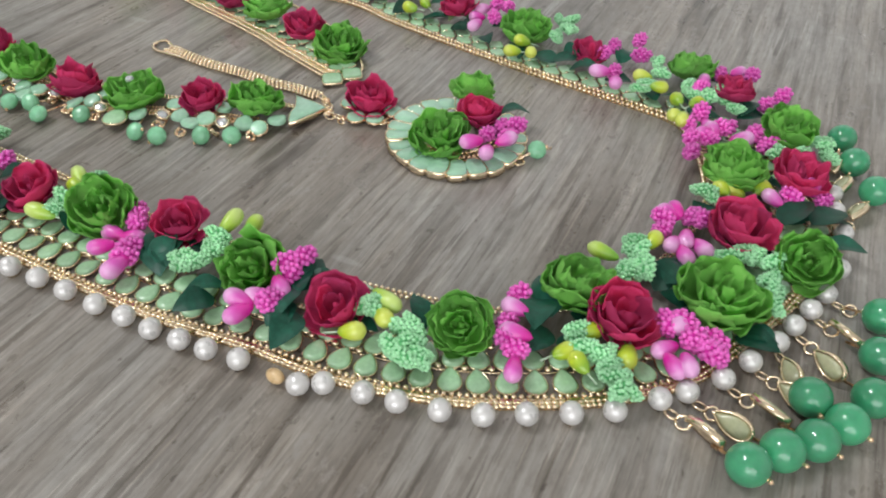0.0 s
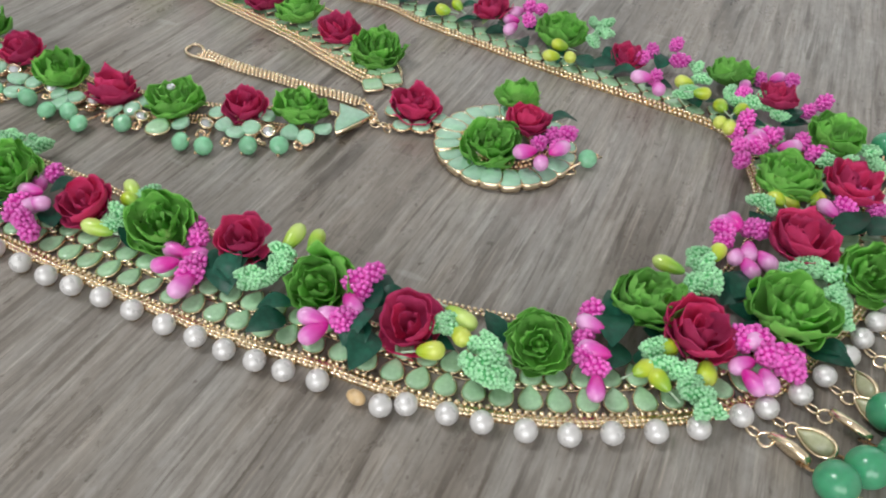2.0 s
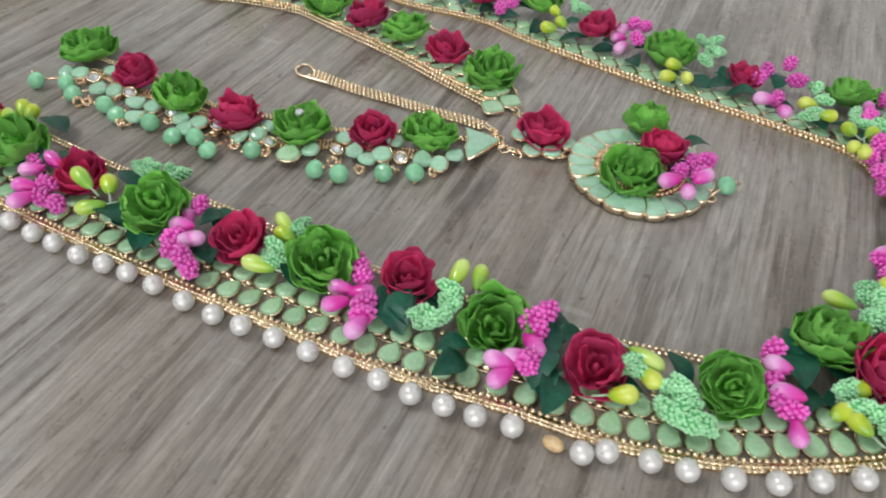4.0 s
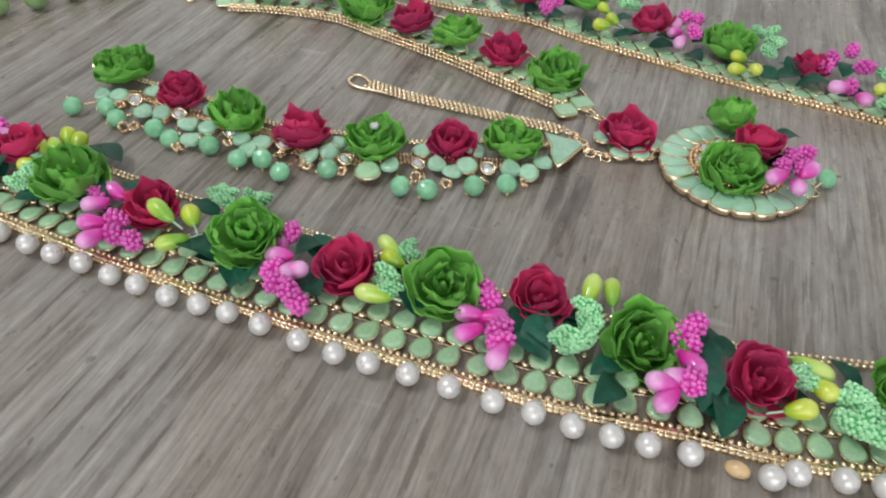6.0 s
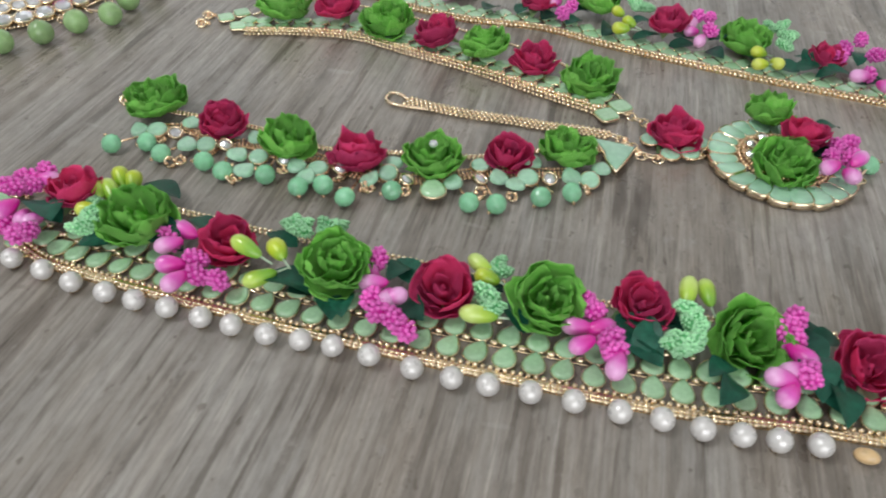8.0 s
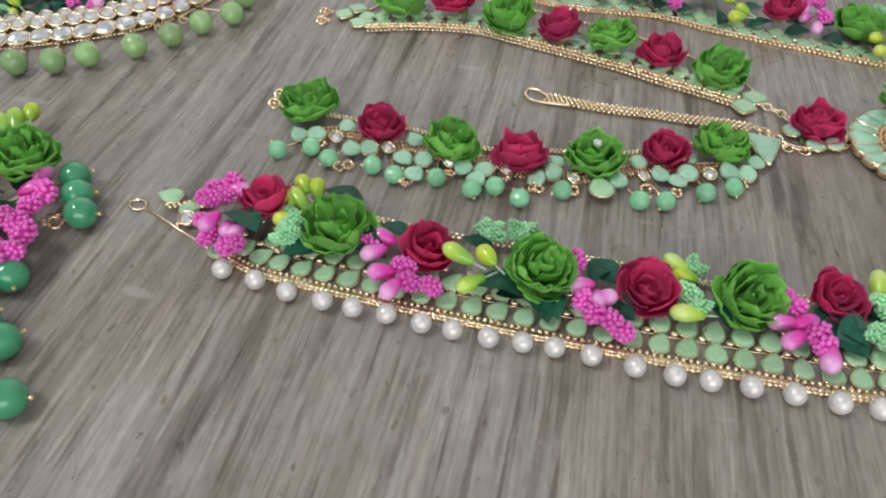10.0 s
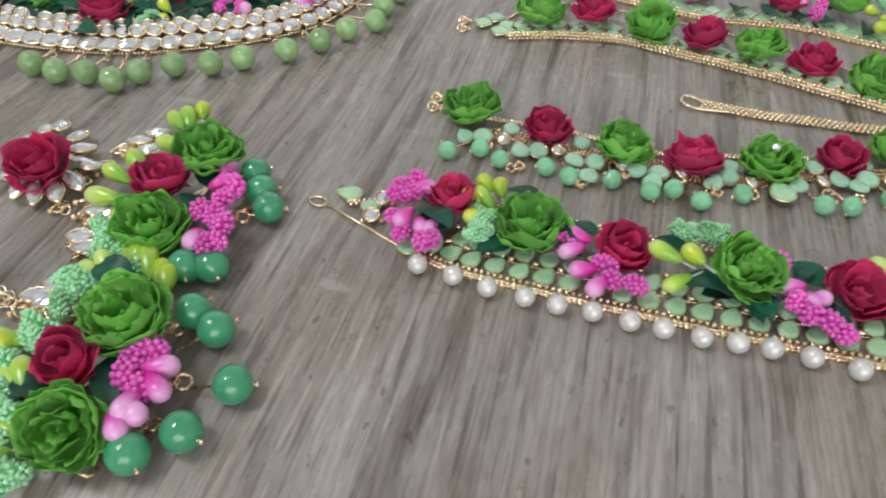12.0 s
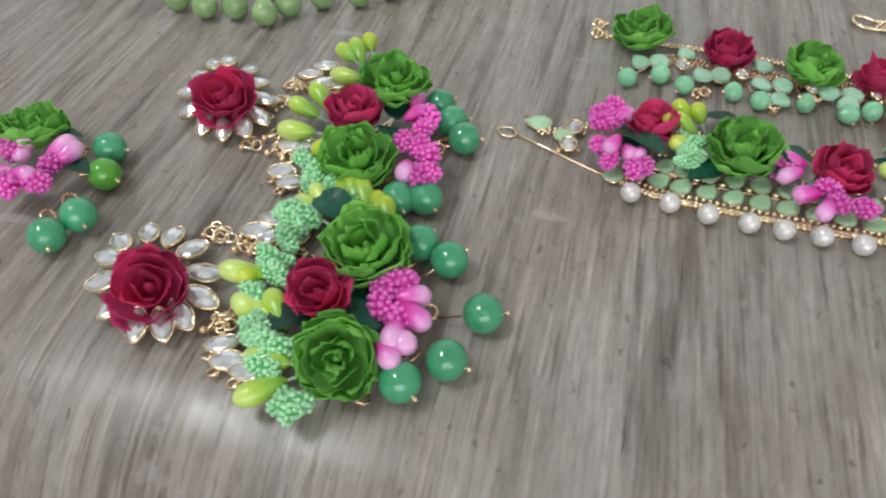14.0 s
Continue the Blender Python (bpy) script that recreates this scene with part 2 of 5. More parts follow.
def solid_mesh(name, material, verts, faces, smooth=True):
    me = bpy.data.meshes.new(name)
    me.from_pydata(verts, [], faces)
    me.materials.append(material)
    if smooth:
        me.polygons.foreach_set("use_smooth", [True] * len(me.polygons))
    me.update()
    return me


def template(build):
    bm = bmesh.new()
    build(bm)
    bm.verts.ensure_lookup_table()
    verts = [v.co.copy() for v in bm.verts]
    faces = [[v.index for v in f.verts] for f in bm.faces]
    bm.free()
    return verts, faces


BALL = template(lambda bm: bmesh.ops.create_icosphere(bm, subdivisions=2, radius=1))


def rounded_box(bm):
    bmesh.ops.create_cube(bm, size=2)
    bmesh.ops.bevel(bm, geom=bm.edges[:], offset=0.45, segments=1, affect="EDGES")


BOX = template(rounded_box)


def scatter(name, material, shape, poses, smooth=True):
    """One mesh of many small alike pieces."""
    verts, faces = [], []
    for m in poses:
        k = len(verts)
        verts += [m @ v for v in shape[0]]
        faces += [[i + k for i in f] for f in shape[1]]
    return solid_mesh(name, material, verts, faces, smooth)


def tube(name, material, points, radius, sides=8, closed=False):
    """A round wire through points."""
    pts = [Vector(p) for p in points]
    n = len(pts)
    verts, faces = [], []
    for i, p in enumerate(pts):
        a = pts[(i - 1) % n] if closed or i else p
        b = pts[(i + 1) % n] if closed or i < n - 1 else p
        q = (b - a).normalized().to_track_quat("Z", "Y" if abs((b - a).normalized().y) < 0.9 else "X")
        for k in range(sides):
            s = 2 * math.pi * k / sides
            verts.append(p + q @ Vector((radius * math.cos(s), radius * math.sin(s), 0)))
    for i in range(n if closed else n - 1):
        for k in range(sides):
            j = (i + 1) % n
            faces.append([i * sides + k, i * sides + (k + 1) % sides, j * sides + (k + 1) % sides, j * sides + k])
    if not closed:
        faces += [list(range(sides))[::-1], [(n - 1) * sides + k for k in range(sides)]]
    return solid_mesh(name, material, verts, faces)


def ring(name, material, radius, wire, squash=1.0):
    return tube(name, material, [(radius * math.cos(a), squash * radius * math.sin(a), 0) for a in (2 * math.pi * i / 20 for i in range(20))], wire, 8, True)


# ---- shared shapes ----
def petal_mesh(material, rng, reach, rise, span, curl, ruffle, lift, crumple):
    """A cupped petal: out from the heart, up to the rim, then curled out (or in, for a negative curl). Unit rose radius; two skins, a paper's thickness apart."""
    cols, rows = 13, 9
    ph, ph2, ph3 = rng.uniform(0, 6.3), rng.uniform(0, 6.3), rng.uniform(-0.12, 0.12)
    seed, shift = Vector((rng.uniform(0, 90), rng.uniform(0, 90), rng.uniform(0, 90))), Vector((31.7, 7.3, 13.1))
    jag = [rng.uniform(-1, 1) * 0.7 * ruffle for _ in range(cols + 1)]
    skin = []
    for j in range(rows + 1):
        v = j / rows
        for i in range(cols + 1):
            u = 2 * i / cols - 1
            w = v * (1 - 0.20 * abs(u) ** 3 + ph3 * u + 0.5 * ruffle * math.sin(7 * u + ph) + jag[i])
            a = u * span * (0.62 + 0.42 * math.sin(math.pi * min(1.0, 0.72 * v)))
            r = reach * (1 - max(0.0, 1 - w) ** 2.1)
            z = lift + rise * (0.12 * w + 0.88 * w ** 1.7)
            tip = max(0.0, w - 0.66)
            r += curl * 2.6 * tip ** 1.4 + 0.04 * reach * u * u * v
            z -= abs(curl) * 2.0 * tip ** 1.8
            r += ruffle * v * (0.8 * math.sin(3.4 * u + ph2) + 0.3 * math.sin(7 * u + ph))
            z += 0.7 * ruffle * v * math.sin(4.4 * u + ph)
            p = Vector((r * math.cos(a), r * math.sin(a), z))
            q = p * 1.9 + seed
            p += v * crumple * Vector((noise.noise(q), noise.noise(q + shift), noise.noise(q - shift)))
            p += v * 0.42 * crumple * Vector((noise.noise(3.3 * q), noise.noise(3.3 * q + shift), noise.noise(3.3 * q - shift)))
            skin.append(p)
    n = cols + 1
    faces = [[j * n + i, j * n + i + 1, (j + 1) * n + i + 1, (j + 1) * n + i] for j in range(rows) for i in range(cols)]
    verts = skin + [p + Vector((0.014 * p.x, 0.014 * p.y, -0.012)) for p in skin]
    k = len(skin)
    faces += [[q + k for q in f][::-1] for f in faces[:]]
    edge = list(range(rows * n, rows * n + n))
    faces += [[a, b, b + k, a + k] for a, b in zip(edge, edge[1:])]
    return solid_mesh("petal", material, verts, faces)


def rose_set(material, seed, green):
    """One paper rose: its heart, its petals as (mesh, yaw) pairs, and how far they reach out and up."""
    rng = random.Random(seed)
    petals = []
    if green:
        plan = [(5, 0.96, 0.60, 0.90, 0.08, 0.046, 0.0), (5, 0.90, 0.88, 0.92, 0.03, 0.046, 0.04), (4, 0.74, 1.00, 0.95, -0.03, 0.044, 0.06), (4, 0.52, 1.02, 0.90, -0.05, 0.044, 0.08), (3, 0.26, 0.96, 0.95, -0.03, 0.03, 0.08)]
    else:
        plan = [(5, 0.92, 0.62, 0.84, 0.15, 0.038, 0.0), (3, 0.80, 0.94, 1.15, 0.05, 0.044, 0.04), (3, 0.60, 1.04, 1.15, -0.05, 0.036, 0.06), (2, 0.34, 1.00, 1.5, -0.06, 0.02, 0.08)]
    for layer, (count, reach, rise, span, curl, ruffle, lift) in enumerate(plan):
        for i in range(count):
            petals.append((petal_mesh(material, rng, reach * rng.uniform(0.90, 1.10), rise * rng.uniform(0.86, 1.12), span * rng.uniform(0.8, 1.2), curl * rng.uniform(0.4, 1.6), ruffle, lift, 0.21 if green else 0.14), 360 * (i + 0.37 * layer + rng.uniform(-0.22, 0.22)) / count))
    heart = []
    for i in range(9):
        a = 2 * math.pi * i / 9
        heart += [(0.34 * math.cos(a), 0.34 * math.sin(a), 0.0), (0.16 * math.cos(a), 0.16 * math.sin(a), 0.34 + 0.06 * math.sin(3 * a)), (0.05 * math.cos(a), 0.05 * math.sin(a), 0.7)]
    faces = [[3 * i + k, 3 * ((i + 1) % 9) + k, 3 * ((i + 1) % 9) + k + 1, 3 * i + k + 1] for i in range(9) for k in (0, 1)] + [[3 * i + 2 for i in range(9)]]
    shell = sorted(math.hypot(v.co.x, v.co.y) for mesh, _ in petals for v in mesh.vertices)
    tall = max(v.co.z for mesh, _ in petals for v in mesh.vertices)
    return solid_mesh("rose_heart", material, heart, faces), petals, shell[int(0.97 * len(shell))], tall


GREEN_ROSES = [rose_set(GREEN_PAPER, 11 + s, True) for s in range(5)]
RED_ROSES = [rose_set(RED_PAPER, 41 + s, False) for s in range(5)]


def leaf_mesh(name, material, length, width, arch):
    verts, faces = [], []
    rows = 9
    for side in (0, 1):
        for j in range(rows):
            t = j / (rows - 1)
            w = width * max(0.0, math.sin(math.pi * t ** 0.8)) ** 0.85 + 0.02 * width
            z = arch * math.sin(math.pi * t) * length - 0.0001 * side
            for i in (-1, -0.5, 0, 0.5, 1):
                verts.append((t * length, i * w, z + 0.22 * w * abs(i) + 0.05 * w * math.sin(9 * t + 3 * i)))
    k = rows * 5
    for j in range(rows - 1):
        for i in range(4):
            f = [j * 5 + i, (j + 1) * 5 + i, (j + 1) * 5 + i + 1, j * 5 + i + 1]
            faces += [f[::-1], [q + k for q in f]]
    return solid_mesh(name, material, verts, faces)


SEPAL_LEAF = leaf_mesh("sepal", SEPAL, 0.95, 0.26, 0.12)
DARK_LEAF = [leaf_mesh("leaf", LEAF, 0.0115, 0.0036, a) for a in (0.06, 0.12, 0.18)]


def bud_mesh(name, material, length, width):
    prof = [(0.0, 0.0), (0.10, 0.45), (0.25, 0.72), (0.5, 0.95), (0.68, 1.0), (0.84, 0.86), (0.95, 0.5), (1.0, 0.0)]
    verts, faces, sides = [], [], 14
    for t, r in prof:
        for k in range(sides):
            a = 2 * math.pi * k / sides
            verts.append((r * width * math.cos(a), r * width * math.sin(a), t * length))
    for j in range(len(prof) - 1):
        for k in range(sides):
            faces.append([j * sides + k, j * sides + (k + 1) % sides, (j + 1) * sides + (k + 1) % sides, (j + 1) * sides + k])
    return solid_mesh(name, material, verts, faces)


PINK_BUD_MESH = bud_mesh("bud", PINK_BUD, 0.0072, 0.0021)
LIME_BUD_MESH = bud_mesh("bud", LIME_BUD, 0.0064, 0.0021)
LONG_BUD_MESH = bud_mesh("bud", bud_material("pale_lime_dipped_bud", (0.22, 0.46, 0.05), (0.42, 0.62, 0.07), (0.56, 0.72, 0.20)), 0.0088, 0.0021)


def sugar_mesh(material, dark, seed, length, width, grain):
    """A knobbly pollen head: grains packed round an oval core, joined."""
    rng = random.Random(seed)
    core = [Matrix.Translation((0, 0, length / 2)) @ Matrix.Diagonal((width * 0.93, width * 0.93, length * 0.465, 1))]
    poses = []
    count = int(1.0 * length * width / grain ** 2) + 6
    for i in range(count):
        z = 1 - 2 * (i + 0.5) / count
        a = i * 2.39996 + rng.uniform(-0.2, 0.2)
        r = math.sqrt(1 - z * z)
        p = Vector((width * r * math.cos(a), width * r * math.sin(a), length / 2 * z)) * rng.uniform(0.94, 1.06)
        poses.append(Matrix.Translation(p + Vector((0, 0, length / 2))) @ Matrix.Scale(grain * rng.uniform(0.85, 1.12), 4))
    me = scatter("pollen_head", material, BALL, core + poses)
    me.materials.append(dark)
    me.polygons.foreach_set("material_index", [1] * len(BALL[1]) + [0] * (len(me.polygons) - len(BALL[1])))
    return me


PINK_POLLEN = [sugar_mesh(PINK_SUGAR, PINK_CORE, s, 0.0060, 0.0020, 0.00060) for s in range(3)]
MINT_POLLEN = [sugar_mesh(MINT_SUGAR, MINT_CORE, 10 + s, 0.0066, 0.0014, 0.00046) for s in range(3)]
STEM_MESH = tube("stem", STEM, [(0, 0, -0.003), (0.0001, 0, 0.0004)], 0.00025, 6)


def pear_outline(length, width, n=20):
    """A drop shape with its tip towards +x."""
    pts = []
    for i in range(n):
        a = 2 * math.pi * i / n
        c = math.cos(a)
        x = c * length / 2
        y = math.sin(a) * math.sin(a / 2) ** 0.8 * width / 1.66
        pts.append((x, y))
    return pts


def cabochon(name, material, outline, height, flat=0.55):
    n = len(outline)
    rings = [(1.0, 0.15), (1.0, 0.45), (0.93, 0.75), (0.8, 0.93), (flat, 1.0)] if flat < 0.8 else [(1.0, 0.15), (1.0, 0.62), (0.985, 0.82), (0.95, 0.95), (flat - 0.02, 1.0)]
    verts = [(x * s, y * s, height * h) for s, h in rings for x, y in outline] + [(0, 0, height * (1.02 if flat < 0.8 else 1.0))]
    faces = [[j * n + k, j * n + (k + 1) % n, (j + 1) * n + (k + 1) % n, (j + 1) * n + k] for j in range(len(rings) - 1) for k in range(n)]
    faces += [[(len(rings) - 1) * n + k, (len(rings) - 1) * n + (k + 1) % n, len(verts) - 1] for k in range(n)]
    return solid_mesh(name, material, verts, faces)


def setting(name, material, outline, height, wall=0.00022):
    """A metal cup with a raised lip round a stone."""
    n = len(outline)

    def grown(d):
        return [(x + d * x / math.hypot(x, y), y + d * y / math.hypot(x, y)) for x, y in outline]
    levels = [(grown(-0.0012), 0.0), (grown(wall), 0.0), (grown(wall * 1.2), height * 0.5), (grown(wall), height), (grown(0.00003), height), (grown(0.00003), height * 0.4)]
    verts = [(x, y, z) for loop, z in levels for x, y in loop]
    faces = [[j * n + k, j * n + (k + 1) % n, (j + 1) * n + (k + 1) % n, (j + 1) * n + k] for j in range(len(levels) - 1) for k in range(n)] + [list(range(n))[::-1]]
    return solid_mesh(name, material, verts, faces)


def faceted(name, material, outline, height):
    n = len(outline)
    verts = [(x * s, y * s, height * h) for s, h in ((1.0, 0.3), (0.80, 0.72), (0.36, 1.0)) for x, y in outline]
    faces = [[j * n + k, j * n + (k + 1) % n, (j + 1) * n + (k + 1) % n, (j + 1) * n + k] for j in (0, 1) for k in range(n)] + [[2 * n + k for k in range(n)]]
    return solid_mesh(name, material, verts, faces, smooth=False)


PEAR = pear_outline(0.0066, 0.0053)
PEAR_STONE, PEAR_SETTING = cabochon("stone", MINT, PEAR, 0.0014), setting("setting", GOLD, PEAR, 0.0007)
SQUARE = [(0.0026 * (abs(math.cos(a)) ** 0.4) * math.copysign(1, math.cos(a)), 0.0026 * (abs(math.sin(a)) ** 0.4) * math.copysign(1, math.sin(a))) for a in (2 * math.pi * (i + 0.5) / 16 for i in range(16))]
SQUARE_STONE, SQUARE_SETTING = cabochon("stone", MINT, SQUARE, 0.0013, 0.8), setting("setting", GOLD, SQUARE, 0.0008)
NAVETTE = [(0.0034 * math.cos(a), 0.0019 * math.sin(a) * (0.55 + 0.45 * abs(math.sin(a)))) for a in (2 * math.pi * i / 12 for i in range(12))]
NAVETTE_STONE, NAVETTE_SETTING = faceted("crystal", CRYSTAL, NAVETTE, 0.0017), setting("setting", GOLD, NAVETTE, 0.0012)
ROUND = [(0.00125 * math.cos(a), 0.00125 * math.sin(a)) for a in (2 * math.pi * i / 10 for i in range(10))]
CHAMPAGNE = plain("champagne_glass_stone", (0.46, 0.47, 0.30), 0.2, vary=0.12, scale=500, coat=0.4, subsurface=0.2)
RIM_TILE = [(0.0040 * math.copysign(abs(math.cos(a)) ** 0.75, math.cos(a)), 0.0029 * math.copysign(abs(math.sin(a)) ** 0.6, math.sin(a)) * (1 + 0.22 * math.cos(a))) for a in (2 * math.pi * (i + 0.5) / 20 for i in range(20))]
RIM_STONE = cabochon("stone", PALE_MINT, RIM_TILE, 0.0025, 0.9), setting("setting", GOLD, RIM_TILE, 0.0023, 0.0003)
DROP_PEAR = pear_outline(0.0078, 0.0042)
PALE_DROP = cabochon("stone", CHAMPAGNE, DROP_PEAR, 0.0020), setting("setting", GOLD, DROP_PEAR, 0.0017, 0.0006)
ROUND_STONE, ROUND_SETTING = faceted("crystal", CRYSTAL, ROUND, 0.0012), setting("setting", GOLD, ROUND, 0.0009, 0.00025)


def sphere(name, material, r, flat=1.0):
    bm = bmesh.new()
    bmesh.ops.create_uvsphere(bm, u_segments=28, v_segments=18, radius=r)
    bmesh.ops.scale(bm, vec=(1, 1, flat), verts=bm.verts)
    return finish(bm, name, material)


def faceted_ball(name, material, r, flat):
    bm = bmesh.new()
    bmesh.ops.create_uvsphere(bm, u_segments=12, v_segments=8, radius=r)
    bmesh.ops.scale(bm, vec=(1, 1, flat), verts=bm.verts)
    return finish(bm, name, material, smooth=False)


PEARL_MESH = sphere("pearl", PEARL, 0.0025)
PEARL_CUP = setting("setting", GOLD, [(0.0012 * math.cos(a), 0.0012 * math.sin(a)) for a in (2 * math.pi * i / 18 for i in range(18))], 0.0009, 0.0002)
JADE_MESH, LIME_JADE_MESH, OLIVE_MESH = sphere("bead", JADE, 0.0043), sphere("bead", LIME_JADE, 0.0042), sphere("bead", OLIVE_JADE, 0.0043)
FACET_BEAD = faceted_ball("bead", MINT_BEAD, 0.0029, 0.72)
LEAF_STONE = cabochon("stone", PALE_MINT, pear_outline(0.0070, 0.0060), 0.0016, 0.6)
DISC = [(0.0028 * math.cos(a), 0.0028 * math.sin(a)) for a in (2 * math.pi * i / 16 for i in range(16))]
DISC_STONE, DISC_SETTING = cabochon("stone", PALE_MINT, DISC, 0.0016, 0.6), setting("setting", ROSE_GOLD, DISC, 0.0008)
LINK_MESH = ring("link", GOLD, 0.0017, 0.00038)
COPPER_LINK = ring("link", ROSE_GOLD, 0.0017, 0.00042)
PIN_END = scatter("pin_head", ROSE_GOLD, BALL, [Matrix.Scale(0.00055, 4)])


def add_rose(parent, x, y, z, r, lean, colour, rng):
    """A rose of radius r whose middle lies at (x, y, z), leaning towards the table's front by lean degrees."""
    heart, petals, reach, tall = rng.choice(GREEN_ROSES if colour == "g" else RED_ROSES)
    size = 0.98 * r / reach
    m = at(x, y, z, 0, lean + rng.uniform(-5, 5), rng.uniform(-10, 10)) @ at(0, 0, 0, rng.uniform(0, 360), 0, 0, size) @ Matrix.Translation((0, 0, -0.52 * tall))
    rose = put("rose", heart, parent, m, "green paper ranunculus with ruffled petals" if colour == "g" else "crimson paper rose with curled petals")
    for mesh, turn in petals:
        put("petal", mesh, rose, Matrix.Rotation(radians(turn), 4, "Z"))
    if colour == "r":
        for k in range(3):
            put("sepal", SEPAL_LEAF, rose, at(0.15, 0, 0.02, 120 * k + rng.uniform(-30, 30), 0, 8), "pale green paper sepal")
    return rose


def add_stone(parent, x, y, yaw, size=1.0, z=0.0006, shape=None, tilt=0.0):
    stone, cup = shape or (PEAR_STONE, PEAR_SETTING)
    ob = put("stone", stone, parent, at(x, y, z, yaw, tilt, 0, size))
    put("setting", cup, ob, Matrix.Identity(4), "gold rim")
    return ob


def aim(p, direction, size=1.0):
    return Matrix.Translation(p) @ Vector(direction).to_track_quat("Z", "Y").to_matrix().to_4x4() @ Matrix.Scale(size, 4)


def add_head(parent, p, d, kind, rng, size):
    """One stamen head whose middle lies at p, pointing along d."""
    d = Vector(d).normalized()
    start = Vector(p) - d * 0.003 * size
    if kind == "p":
        ob = put("pollen_head", rng.choice(PINK_POLLEN), parent, aim(start, d, size), "pink sugared pollen head")
    elif kind == "b":
        ob = put("bud", PINK_BUD_MESH, parent, aim(start, d, size), "glossy pink bud with a pale tip")
    elif kind == "e":
        ob = put("bud", LONG_BUD_MESH, parent, aim(start, d, size), "long pale lime bud")
    elif kind == "l":
        ob = put("bud", LIME_BUD_MESH, parent, aim(start, d, size), "glossy lime-yellow bud")
    else:
        ob = put("pollen_head", rng.choice(MINT_POLLEN), parent, aim(start, d, size), "mint sugared pollen head")
    if kind in "pm":
        tagged(ob, kind="stuff")
    if kind in "le":
        put("stem", STEM_MESH, ob, Matrix.Identity(4), "pale wire stem")


def add_heads(parent, heads, z, rng, size=1.0):
    """Stamen heads at (x, y, way in degrees, kind); mint pollen comes in pairs."""
    heads = heads + [(x + rng.uniform(-0.0018, 0.0018), y + rng.uniform(-0.0018, 0.0018), way + rng.uniform(-70, 70), kind) for x, y, way, kind in heads if kind == "m"]
    for x, y, way, kind in heads:
        h = z + rng.uniform(-0.0008, 0.0008)
        a = radians(way)
        add_head(parent, (x, y, h), (math.cos(a), math.sin(a), rng.uniform(-0.15, 0.3)), kind, rng, size * rng.uniform(0.95, 1.12))


def add_spray(parent, x, y, z, kind, rng, count, axis=None, spread=0.0045):
    """Stamen heads packed round a point, strung out along an axis (radians): p pink buds and pollen, l lime buds, m mint pollen."""
    axis = rng.uniform(0, 6.28) if axis is None else axis
    for i in range(count):
        s = 0.0 if count == 1 else spread * (2 * (i + 0.5) / count - 1)
        side = 0.0 if count == 1 else rng.uniform(-0.5, 0.5) * spread
        h = z if count == 1 else z + rng.uniform(-0.0022, 0.0018)
        turn = axis + (0.0 if s >= 0 else math.pi) + rng.uniform(-0.9, 0.9) * (0.3 if count == 1 else 1)
        p = (x + s * math.cos(axis) - side * math.sin(axis), y + s * math.sin(axis) + side * math.cos(axis), h)
        d = (math.cos(turn), math.sin(turn), rng.uniform(-0.3, 0.45))
        add_head(parent, p, d, ("b" if i % 2 else "p") if kind == "p" else kind, rng, rng.uniform(0.92, 1.18))


def add_leaf(parent, x, y, z, yaw, rng, size=1.0):
    put("leaf", rng.choice(DARK_LEAF), parent, at(x, y, z, yaw, rng.uniform(-20, 20), rng.uniform(-16, 6), size * rng.uniform(0.9, 1.2)) @ Matrix.Translation((-0.004, 0, 0)), "dark green satin leaf")


def ball_chain(parent, name, points, d, z, material=None, step=None, sway=0.0, phase=0):
    line = spline(points, (step or d * 1.16) / 2)[phase::2]
    poses = [Matrix.Translation((x - sway * math.sin(a), y + sway * math.cos(a), z)) @ Matrix.Scale(d / 2, 4) for x, y, a in line]
    return put(name, scatter(name, material or GOLD, BALL, poses), parent, Matrix.Translation((0, 0, 0)))


def box_chain(parent, name, points, d, z, sway):
    poses = []
    for i, (x, y, a) in enumerate(spline(points, d * 1.15)):
        q = at(x - sway * math.sin(a), y + sway * math.cos(a), z, math.degrees(a), 45 if i % 2 else 0)
        poses.append(q @ Matrix.Diagonal((d * 0.62, d * 0.42, d * 0.42, 1)))
    return put(name, scatter(name, GOLD, BOX, poses), parent, Matrix.Translation((0, 0, 0)))


def wire(parent, name, points, radius, material=None):
    return put(name, tube(name, material or GOLD, points, radius), parent, Matrix.Translation((0, 0, 0)))


# ---- the plan: where the pieces lie, in metres ----
NECKLACE_ROSES = [
    (-0.0319, 0.2086, 0.0086, 0.0071, -1, 'r'), (-0.012, 0.1963, 0.0103, 0.0092, 9, 'g'), (0.0112, 0.1899, 0.0079, 0.0073, 14, 'r'), (0.0377, 0.1793, 0.0099, 0.0085, 14, 'g'), (0.0623, 0.1733, 0.0078, 0.0075, 21, 'r'),
    (0.0853, 0.1681, 0.0097, 0.0084, 26, 'g'), (0.1071, 0.1678, 0.0085, 0.007, 13, 'r'), (0.1292, 0.1582, 0.0066, 0.0088, 34, 'g'), (0.1522, 0.1513, 0.0062, 0.0079, 22, 'r'), (0.1809, 0.1498, 0.0082, 0.0072, 38, 'g'),
    (0.2157, 0.1593, 0.0103, 0.0084, 9, 'r'), (0.2055, 0.1693, 0.0083, 0.0087, -8, 'g'), (0.2375, 0.1711, 0.0095, 0.0101, 7, 'g'), (0.245, 0.1978, 0.0095, 0.0088, -1, 'r'), (0.2592, 0.1869, 0.0095, 0.0076, 38, 'g'),
    (0.2457, 0.224, 0.0095, 0.0091, -3, 'g'),
]
